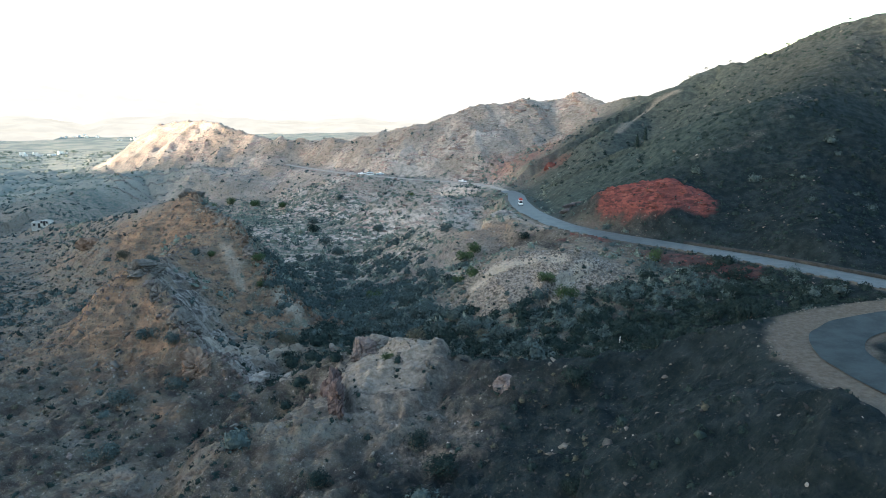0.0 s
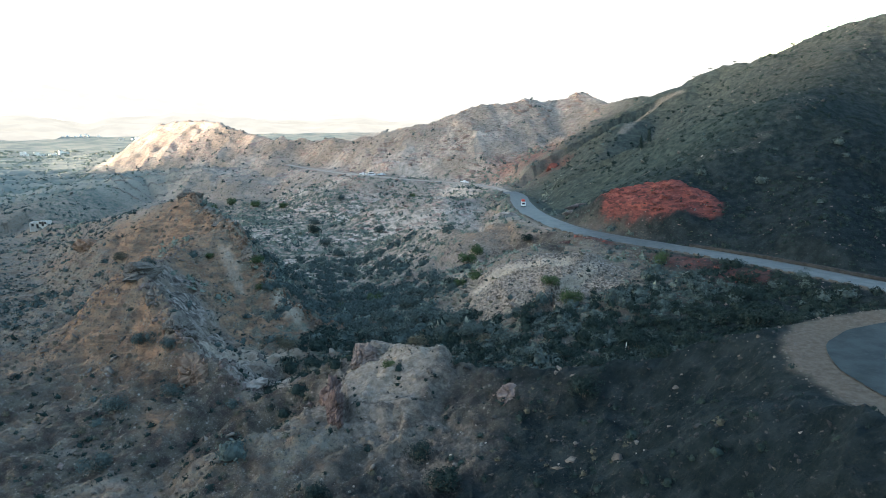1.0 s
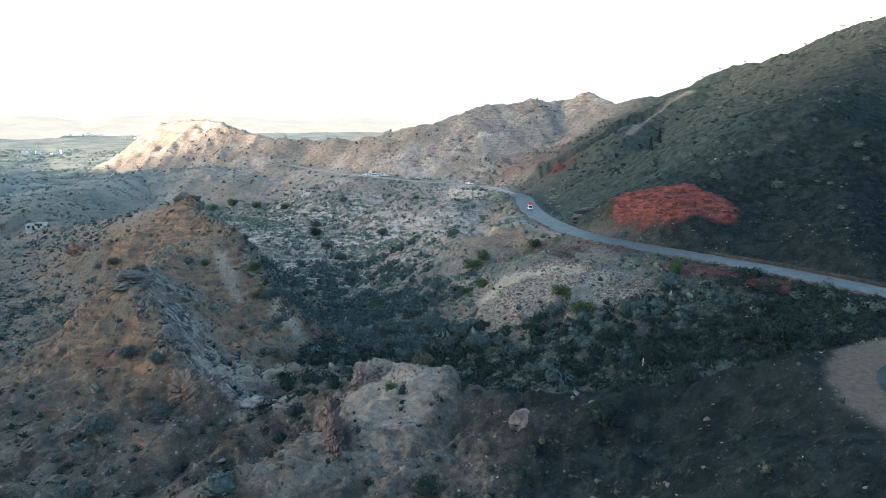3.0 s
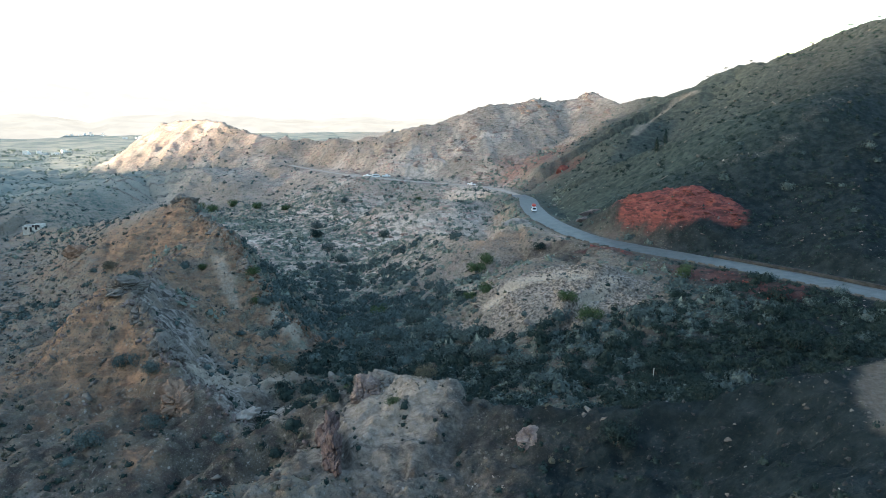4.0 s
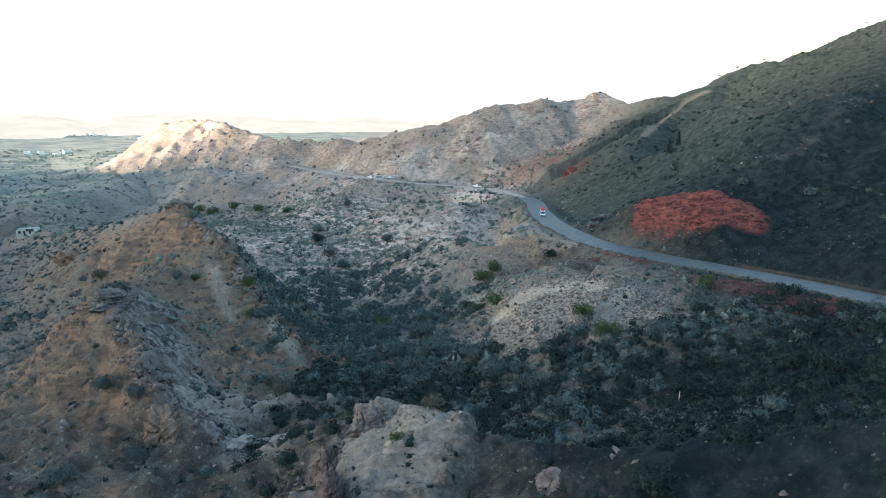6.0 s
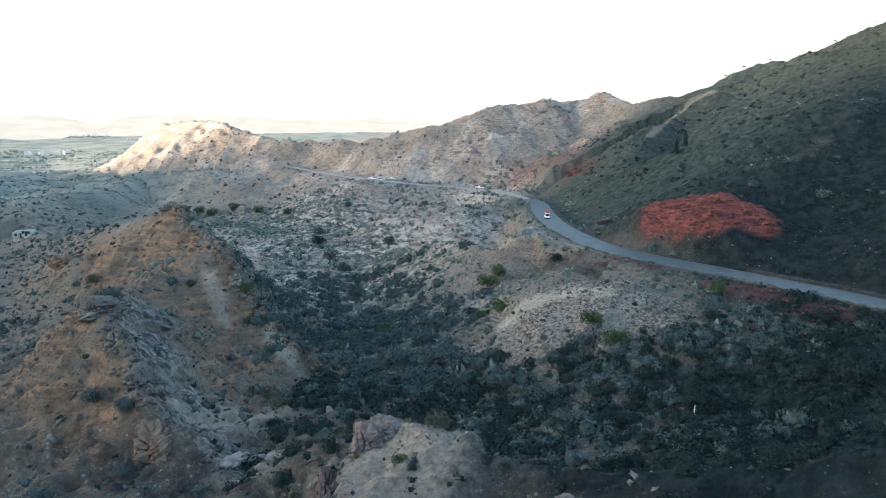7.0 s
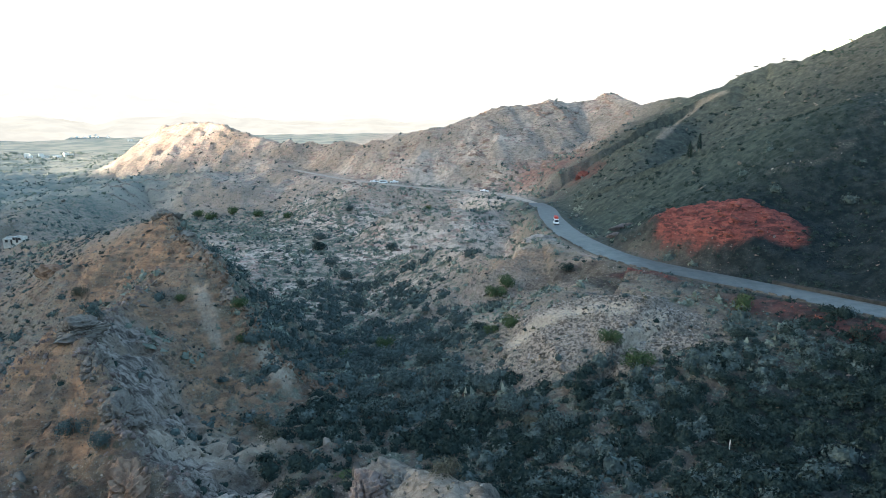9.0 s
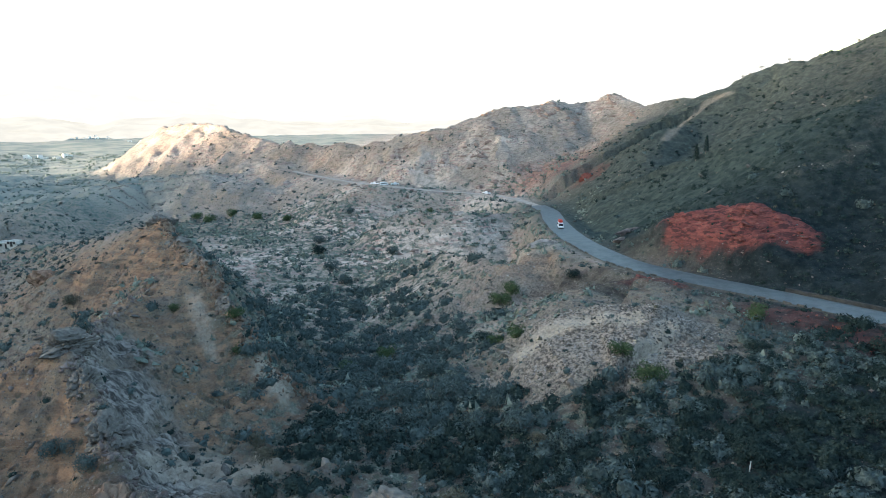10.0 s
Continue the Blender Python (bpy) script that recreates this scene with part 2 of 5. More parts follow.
def ledges(s, x, y, pitch):
    """Broken edges of tilted beds: a slow rise and a sharp fall, over and over, with gaps."""
    f = s / pitch + 0.9 * fbm(N2, x / (4 * pitch), y / (4 * pitch), 3)
    f = f - np.floor(f)
    return (f - smooth(0.72, 1.0, f) - 0.3) * smooth(-0.35, 0.2, fbm(N1, x / (3 * pitch) + 7, y / (3 * pitch), 2))


def height(x, y):
    """The ground's height, with its rock relief, gullies and the beds of the roads."""
    far = smooth(250, 700, np.hypot(x, y - 20))
    wx, wy = x + 5 * fbm(N4, x / 30, y / 30, 2), y + 5 * fbm(N4, x / 30 + 40, y / 30, 2)
    h = form(wx * 0.35 + x * 0.65, wy * 0.35 + y * 0.65)
    dv, _, _ = to_line(VALLEY, x, y)
    rough = 0.25 + 0.75 * np.maximum(smooth(5, 30, dv), 0.7 * smooth(280, 340, y))
    mound = blob(x, y, 28, 161, 25, 14, 0)
    rough = rough * (1 - 0.6 * mound)
    plain = 1 - 0.85 * smooth(640, 900, np.hypot(x, y))
    h = h + plain * rough * (1.0 + 1.8 * far) * ridged(N1, x / 46, y / 46, 2)
    h = h + plain * rough * (0.65 + 0.9 * far) * ridged(N2, x / 15, y / 15 + 0.15 * x / 15, 3)
    h = h + plain * rough * 0.42 * ridged(N3, x / 4.6, y / 4.6, 4, 0.62)
    h = h + 0.24 * fbm(N4, x / 1.9, y / 1.9, 3, 0.6)
    # the gully between the two spurs
    d, _, _ = to_line(GULLY, x, y)
    h = h - 2.4 * np.exp(-(d / 3.2) ** 2) * (1 + 0.3 * N2(x / 5, y / 5))
    # the levelled top of the mound
    h = h + 0.9 * blob(x, y, 24, 162.5, 14, 4.5, 5, 0.12) + 0.9 * blob(x, y, 22, 152, 17, 8, 0, 0.2)
    # the rock platform at the tip of the near spur, with a cliff on its west side
    h = h + 2.4 * blob(x, y, -7.5, 90.5, 8.0, 8.5, 0, 0.10, 0.18)
    # gullies and ribs that run down the flanks of the two western spurs
    west = np.maximum(blob(x, y, -58, 150, 45, 62, 0, 0.5), 0.8 * blob(x, y, -14, 84, 22, 22, 0, 0.5))
    u, v = -0.66 * x + 0.75 * y, 0.75 * x + 0.66 * y
    west = west * (1 - 0.8 * blob(x, y, -8, 91, 8.0, 8.5, 0, 0.25))
    h = h + west * (1.9 * ridged(N4, u / 11 + 0.5 * N1(x / 20, y / 20), v / 34, 3) + 0.7 * ridged(N1, u / 3.4, v / 8, 4) + 0.35 * ridged(N3, u / 1.3, v / 2.6, 2))
    red = blob(x, y, 66, 204.0, 18.5, 8.6, -31, 0.12, 0.12)
    h = h + red * (0.2 + 0.35 * ridged(N3, (x + 0.4 * y) / 5, (y - 0.4 * x) / 14, 3) + 1.0 * ledges(0.55 * x - 0.35 * y + 0.9 * h, x, y, 3.4))
    # beds that break out of the western spurs and the near rock
    grey = blob(x, y, -50, 124, 16, 24, 30, 0.4)
    h = h + 1.1 * grey * ledges(0.5 * x + 0.75 * y, x, y, 4.2)
    spine = blob(x, y, -58, 170, 12, 32, 40, 0.4) + 0.35 * blob(x, y, -11, 80, 12, 12, 0, 0.3)
    h = h + 0.8 * np.minimum(1, spine) * ledges(-0.8 * x + 0.45 * y + 0.5 * h, x, y, 3.0)
    # tilted beds of rock on the far ridge
    back = smooth(380, 430, y) * (1 - smooth(640, 720, y)) * (1 - smooth(80, 110, x))
    h = h + back * (1.3 * ridged(N4, (x + 0.5 * y) / 16, (y - 0.5 * x) / 50, 3) + 0.5 * ridged(N2, (x + 0.5 * y) / 4.5, (y - 0.5 * x) / 16, 2) + 1.6 * ledges(0.35 * x + 0.75 * y + 0.9 * h, x, y, 9.0))
    # beds of the roads: flat, with banks that run out into the slope
    for curve, half, bank in ((MAIN_CURVE, 5.6, 7.0), (BEND_CURVE, 6.2, 5.0)):
        d, z, _ = to_line(curve, x, y)
        w = 1 - smooth(half, half + bank * (1 + 1.8 * smooth(240, 360, y)), d)
        h = h * (1 - w) + (z - 0.12) * w
    return h


# ---- materials ----
def nodes(name):
    m = bpy.data.materials.new(name)
    m.use_nodes = True
    t = m.node_tree
    return m, t, t.nodes["Principled BSDF"]


def add(t, kind, **inputs):
    n = t.nodes.new(kind)
    for k, v in inputs.items():
        n.inputs[k.replace("_", " ")].default_value = v
    return n


def noise_node(t, vec, scale, detail=5.0, rough=0.6):
    n = add(t, "ShaderNodeTexNoise", Scale=scale, Detail=detail, Roughness=rough)
    t.links.new(vec, n.inputs["Vector"])
    return n.outputs["Fac"]


def mix(t, fac, a, b):
    n = t.nodes.new("ShaderNodeMix")
    n.data_type = "RGBA"
    for sock, v in ((n.inputs[0], fac), (n.inputs[6], a), (n.inputs[7], b)):
        if isinstance(v, bpy.types.NodeSocket):
            t.links.new(v, sock)
        elif isinstance(v, (int, float)):
            sock.default_value = v
        else:
            sock.default_value = (*v, 1)
    return n.outputs[2]


def ramp(t, fac, lo, hi):
    n = t.nodes.new("ShaderNodeMapRange")
    n.interpolation_type = "SMOOTHSTEP"
    t.links.new(fac, n.inputs["Value"])
    n.inputs["From Min"].default_value, n.inputs["From Max"].default_value = lo, hi
    return n.outputs["Result"]


def times(t, a, b):
    n = t.nodes.new("ShaderNodeMath")
    n.operation = "MULTIPLY"
    for sock, v in zip(n.inputs, (a, b)):
        if isinstance(v, bpy.types.NodeSocket):
            t.links.new(v, sock)
        else:
            sock.default_value = v
    return n.outputs[0]


def bump(t, bsdf, fac, strength, distance, before=None):
    n = add(t, "ShaderNodeBump", Strength=strength, Distance=distance)
    t.links.new(fac, n.inputs["Height"])
    if before:
        t.links.new(before, n.inputs["Normal"])
    t.links.new(n.outputs["Normal"], bsdf.inputs["Normal"])
    return n.outputs["Normal"]


def ground_material():
    m, t, b = nodes("ground")
    pos = t.nodes.new("ShaderNodeNewGeometry").outputs["Position"]

    def zone(name):
        a = t.nodes.new("ShaderNodeAttribute")
        a.attribute_name = name
        return a.outputs["Fac"]

    big, mid, fine, grit = noise_node(t, pos, 0.06), noise_node(t, pos, 0.35), noise_node(t, pos, 1.6, 6, 0.7), noise_node(t, pos, 7.0, 3, 0.7)
    # strata: stretched noise, tilted
    mp = t.nodes.new("ShaderNodeMapping")
    mp.inputs["Rotation"].default_value = (radians(35), radians(-30), radians(20))
    mp.inputs["Scale"].default_value = (0.12, 0.25, 1.1)
    t.links.new(pos, mp.inputs["Vector"])
    strata = noise_node(t, mp.outputs["Vector"], 1.0, 5, 0.65)
    col = mix(t, ramp(t, mid, 0.35, 0.65), (0.150, 0.112, 0.085), (0.27, 0.205, 0.152))
    col = mix(t, ramp(t, strata, 0.45, 0.62), col, (0.225, 0.193, 0.165))
    # pale soil with the valley's haze put into its colour
    hazed_soil = mix(t, ramp(t, fine, 0.35, 0.65), (0.41, 0.325, 0.268), (0.58, 0.472, 0.400))
    hazed_soil = mix(t, times(t, ramp(t, strata, 0.48, 0.58), ramp(t, big, 0.38, 0.52)), hazed_soil, (0.40, 0.255, 0.215))
    hazed_soil = mix(t, times(t, ramp(t, mid, 0.50, 0.62), 0.5), hazed_soil, (0.26, 0.235, 0.190))
    col = mix(t, zone("hazed_soil"), col, hazed_soil)
    ochre = mix(t, ramp(t, strata, 0.4, 0.6), (0.35, 0.208, 0.128), (0.205, 0.125, 0.083))
    col = mix(t, zone("ochre"), col, ochre)
    # darker than the scree itself: vignette shade is put into this colour
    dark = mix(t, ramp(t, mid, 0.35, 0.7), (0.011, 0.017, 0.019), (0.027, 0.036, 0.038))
    # the high hillside: grass and herbs over dark rock, paled to put haze into the colour
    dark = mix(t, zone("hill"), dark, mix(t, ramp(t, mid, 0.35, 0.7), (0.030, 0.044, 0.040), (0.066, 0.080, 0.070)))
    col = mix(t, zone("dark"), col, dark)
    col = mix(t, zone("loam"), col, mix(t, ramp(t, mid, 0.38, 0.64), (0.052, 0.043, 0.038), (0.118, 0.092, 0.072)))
    # thin dry scrub and lichen between the stones
    green = mix(t, ramp(t, fine, 0.4, 0.6), (0.070, 0.086, 0.070), (0.125, 0.142, 0.110))
    col = mix(t, times(t, zone("scrub"), ramp(t, mid, 0.42, 0.60)), col, green)
    gravel = mix(t, ramp(t, fine, 0.3, 0.7), (0.095, 0.080, 0.066), (0.150, 0.128, 0.106))
    # loose stones of hand and head size, and low herbs, each with its own tone
    for scale, reach, amount, tone_a, tone_b in ((1.5, 0.38, 0.95, (0.05, 0.046, 0.042), (0.32, 0.28, 0.24)), (3.6, 0.40, 0.9, (0.045, 0.042, 0.039), (0.32, 0.285, 0.25)),
                                                 (0.62, 0.40, 0.85, (0.035, 0.042, 0.032), (0.075, 0.075, 0.052))):
        cell = add(t, "ShaderNodeTexVoronoi", Scale=scale)
        t.links.new(pos, cell.inputs["Vector"])
        sep = t.nodes.new("ShaderNodeSeparateColor")
        t.links.new(cell.outputs["Color"], sep.inputs["Color"])
        inside = times(t, ramp(t, cell.outputs["Distance"], reach, reach * 0.6), ramp(t, sep.outputs["Red"], 0.45, 0.6))
        inside = times(t, inside, ramp(t, mid if scale > 1 else big, 0.40, 0.58))
        col = mix(t, times(t, inside, amount), col, mix(t, sep.outputs["Green"], tone_a, tone_b))
    # pockets of dark gravel, at two sizes, on the near slopes
    near = t.nodes.new("ShaderNodeMath")
    near.operation = "SUBTRACT"
    near.inputs[0].default_value = 1.0
    t.links.new(mix(t, zone("ochre"), zone("hazed_soil"), (0.3, 0.3, 0.3)), near.inputs[1])
    col = mix(t, times(t, times(t, ramp(t, noise_node(t, pos, 0.9, 7, 0.72), 0.52, 0.62), 0.55), near.outputs[0]), col, (0.050, 0.045, 0.042))
    col = mix(t, times(t, times(t, ramp(t, noise_node(t, pos, 3.3, 5, 0.75), 0.53, 0.63), 0.5), near.outputs[0]), col, (0.060, 0.054, 0.049))
    pale = mix(t, ramp(t, fine, 0.38, 0.60), (0.075, 0.062, 0.052), (0.33, 0.268, 0.220))
    col = mix(t, zone("pale"), col, pale)
    # bedrock: sharp grey beds with dark joints
    mr = t.nodes.new("ShaderNodeMapping")
    mr.inputs["Rotation"].default_value = (radians(-25), radians(38), radians(-30))
    mr.inputs["Scale"].default_value = (0.30, 1.3, 0.55)
    t.links.new(pos, mr.inputs["Vector"])
    beds = noise_node(t, mr.outputs["Vector"], 1.0, 8, 0.74)
    rock = mix(t, ramp(t, beds, 0.40, 0.60), (0.060, 0.055, 0.052), (0.31, 0.275, 0.245))
    rock = mix(t, ramp(t, beds, 0.62, 0.70), rock, (0.42, 0.38, 0.34))
    col = mix(t, times(t, zone("rock"), ramp(t, grit, 0.20, 0.42)), col, rock)
    # wear: lighter dust on the tops, darker grains
    col = mix(t, times(t, ramp(t, grit, 0.52, 0.72), 0.35), col, (0.36, 0.33, 0.30))
    col = mix(t, times(t, ramp(t, big, 0.45, 0.7), 0.15), col, (0.11, 0.105, 0.10))
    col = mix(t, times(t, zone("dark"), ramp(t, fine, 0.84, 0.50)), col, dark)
    red = mix(t, ramp(t, strata, 0.40, 0.60), (0.23, 0.074, 0.060), (0.155, 0.054, 0.047))
    # joints between the red beds, filled with dark debris
    mq = t.nodes.new("ShaderNodeMapping")
    mq.inputs["Rotation"].default_value = (radians(20), radians(25), radians(-27))
    mq.inputs["Scale"].default_value = (0.22, 0.5, 0.9)
    t.links.new(pos, mq.inputs["Vector"])
    crack = noise_node(t, mq.outputs["Vector"], 1.0, 6, 0.72)
    red = mix(t, ramp(t, crack, 0.50, 0.43), red, (0.085, 0.038, 0.036))
    red = mix(t, times(t, ramp(t, crack, 0.58, 0.66), 0.6), red, (0.28, 0.135, 0.110))
    col = mix(t, times(t, zone("red"), ramp(t, grit, 0.25, 0.45)), col, red)
    fields = mix(t, ramp(t, noise_node(t, pos, 0.03, 3, 0.5), 0.42, 0.56), (0.145, 0.175, 0.160), (0.27, 0.265, 0.225))
    col = mix(t, times(t, zone("plain"), 0.85), col, fields)
    col = mix(t, zone("bare"), col, mix(t, ramp(t, fine, 0.35, 0.65), (0.33, 0.265, 0.205), (0.46, 0.385, 0.31)))
    col = mix(t, zone("verge"), col, gravel)
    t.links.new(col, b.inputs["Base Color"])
    b.inputs["Roughness"].default_value = 0.95
    b.inputs["Specular IOR Level"].default_value = 0.04
    vor = add(t, "ShaderNodeTexVoronoi", Scale=1.3)
    t.links.new(pos, vor.inputs["Vector"])
    n1 = bump(t, b, vor.outputs["Distance"], 0.45, 0.35)
    n2 = bump(t, b, fine, 0.8, 0.55, n1)
    n3 = bump(t, b, strata, 0.5, 0.45, n2)
    bump(t, b, grit, 0.7, 0.12, n3)
    return m


def plain(name, dark, light, scale, rough=0.9, relief=0.3, depth=0.05, island=0.0, coat=0.2):
    """Two tones in noise of two scales, relief, and a tone of its own for each loose piece."""
    m, t, b = nodes(name)
    tc = t.nodes.new("ShaderNodeNewGeometry")
    a, c = noise_node(t, tc.outputs["Position"], scale), noise_node(t, tc.outputs["Position"], scale * 6.3, 3)
    col = mix(t, ramp(t, a, 0.3, 0.7), dark, light)
    col = mix(t, times(t, ramp(t, c, 0.5, 0.8), 0.35), col, tuple(min(1, v * 1.5) for v in light))
    if island:
        col = mix(t, times(t, tc.outputs["Random Per Island"], island), col, tuple(v * 0.45 for v in dark))
    t.links.new(col, b.inputs["Base Color"])
    b.inputs["Roughness"].default_value = rough
    b.inputs["Specular IOR Level"].default_value = coat
    bump(t, b, c, relief, depth)
    return m


GROUND = ground_material()
ASPHALT = plain("asphalt", (0.052, 0.063, 0.066), (0.094, 0.106, 0.107), 0.5, 0.6, 0.2, 0.02, coat=0.4)
ASPHALT_DARK = plain("dark_asphalt", (0.022, 0.031, 0.034), (0.040, 0.051, 0.055), 0.4, 0.85, 0.2, 0.02, coat=0.12)
DIRT = plain("pale_road_dust", (0.27, 0.235, 0.20), (0.40, 0.345, 0.30), 0.4)
CONCRETE = plain("weathered_concrete", (0.22, 0.21, 0.20), (0.36, 0.34, 0.32), 0.8)
STONE = plain("grey_brown_stone", (0.085, 0.075, 0.066), (0.20, 0.178, 0.155), 0.8, island=0.6, depth=0.1)
STONE_PALE = plain("pale_limestone", (0.22, 0.195, 0.175), (0.42, 0.37, 0.33), 0.8, island=0.7, depth=0.1)
STONE_RED = plain("red_sandstone", (0.14, 0.050, 0.042), (0.25, 0.082, 0.062), 0.6, island=0.5, depth=0.1)
STONE_PINK = plain("pinkish_grey_stone", (0.105, 0.078, 0.070), (0.25, 0.20, 0.18), 0.7, island=0.5, depth=0.1)
STONE_CLIFF = plain("dark_reddish_rock", (0.070, 0.046, 0.042), (0.175, 0.125, 0.112), 0.7, island=0.6, depth=0.1)
STONE_RUST = plain("rusty_brown_stone", (0.13, 0.080, 0.055), (0.27, 0.185, 0.135), 0.7, island=0.6, depth=0.1)
STONE_ROSE = plain("dusty_pink_stone", (0.21, 0.145, 0.125), (0.34, 0.255, 0.220), 0.7, island=0.6, depth=0.1)
STONE_DARK = plain("dark_scree_stone", (0.024, 0.026, 0.027), (0.062, 0.062, 0.061), 0.8, island=0.5, depth=0.1)
BARK = plain("grey_bark", (0.07, 0.06, 0.05), (0.14, 0.12, 0.10), 3.0)
LEAF_GREY = plain("dusty_grey_green_leaves", (0.054, 0.076, 0.076), (0.118, 0.148, 0.138), 0.9, 0.9, 0.2, 0.02, 0.55, coat=0.04)
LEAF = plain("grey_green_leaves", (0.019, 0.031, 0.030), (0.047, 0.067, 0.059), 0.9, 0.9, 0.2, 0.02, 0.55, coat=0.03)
LEAF_FRESH = plain("fresh_green_leaves", (0.045, 0.072, 0.035), (0.090, 0.122, 0.055), 0.9, 0.9, 0.2, 0.02, 0.4, coat=0.04)
# leaves further off, paled so that the colour carries the air's haze
LEAF_HAZED = plain("hazed_blue_green_leaves", (0.132, 0.156, 0.134), (0.228, 0.252, 0.208), 0.9, 0.9, 0.2, 0.02, 0.45, coat=0.04)
LEAF_DRY = plain("dry_olive_leaves", (0.075, 0.072, 0.055), (0.14, 0.13, 0.095), 0.9, 0.9, 0.2, 0.02, 0.5, coat=0.04)
LIMEWASH = plain("dusty_limewash", (0.34, 0.32, 0.29), (0.50, 0.48, 0.44), 0.6)
PLASTER = plain("whitewashed_plaster", (0.55, 0.53, 0.50), (0.75, 0.73, 0.70), 0.6)
DARK_HOLE = plain("unlit_opening", (0.02, 0.02, 0.022), (0.04, 0.04, 0.042), 2.0)
CAR_WHITE = plain("white_car_paint", (0.68, 0.68, 0.68), (0.76, 0.76, 0.75), 3.0, 0.35, 0.02, 0.005, coat=0.5)
CAR_RED = plain("red_tarpaulin", (0.45, 0.05, 0.04), (0.60, 0.09, 0.06), 2.0, 0.6)
GLASS = plain("dark_car_glass", (0.015, 0.018, 0.02), (0.03, 0.034, 0.038), 2.0, 0.12, 0.0, 0.001, coat=0.6)
RUBBER = plain("black_rubber", (0.018, 0.018, 0.018), (0.035, 0.035, 0.035), 6.0)
METAL = plain("grey_metal", (0.25, 0.25, 0.26), (0.38, 0.38, 0.38), 4.0, 0.45)


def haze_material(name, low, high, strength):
    """Mountains so far off that the air in front of them outshines them: haze put in as emission."""
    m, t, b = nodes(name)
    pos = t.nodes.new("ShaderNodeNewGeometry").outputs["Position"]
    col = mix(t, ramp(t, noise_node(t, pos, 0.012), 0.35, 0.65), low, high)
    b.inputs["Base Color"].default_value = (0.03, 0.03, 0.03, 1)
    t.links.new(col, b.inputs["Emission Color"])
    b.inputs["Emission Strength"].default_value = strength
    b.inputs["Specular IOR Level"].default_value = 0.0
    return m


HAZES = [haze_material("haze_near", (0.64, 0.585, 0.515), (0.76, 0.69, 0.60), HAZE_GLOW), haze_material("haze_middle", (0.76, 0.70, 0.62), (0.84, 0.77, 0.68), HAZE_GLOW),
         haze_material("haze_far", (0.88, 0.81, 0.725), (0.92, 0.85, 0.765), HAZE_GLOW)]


# ---- helpers for things ----
def mesh_of(name, verts, faces, mat, flat=True):
    me = bpy.data.meshes.new(name)
    me.from_pydata([tuple(v) for v in verts], [], [tuple(f) for f in faces])
    me.materials.append(mat)
    if not flat:
        me.polygons.foreach_set("use_smooth", [True] * len(me.polygons))
    me.update()
    return me


def part(name, bm, mat, parent, label=""):
    me = bpy.data.meshes.new(name)
    bm.to_mesh(me)
    bm.free()
    me.materials.append(mat)
    ob = new(name, me)
    ob.parent = parent
    return tagged(ob, label)


def box(bm, lo, hi, bevel=0.0):
    m = Matrix.Translation([(a + b) / 2 for a, b in zip(lo, hi)]) @ Matrix.Diagonal([b - a for a, b in zip(lo, hi)] + [1])
    v = bmesh.ops.create_cube(bm, size=1, matrix=m)["verts"]
    if bevel:
        e = list({e for q in v for e in q.link_edges})
        bmesh.ops.bevel(bm, geom=e, offset=bevel, segments=2, affect="EDGES")
    return bm


def hof(x, y):
    return float(height(np.array([float(x)]), np.array([float(y)]))[0])


# ---- the ground: one sheet, finer where the valley lies ----
def steps(parts):
    out = []
    for a, b, n in parts:
        out += list(np.linspace(a, b, n, endpoint=False))
    return np.array(out + [parts[-1][1]])


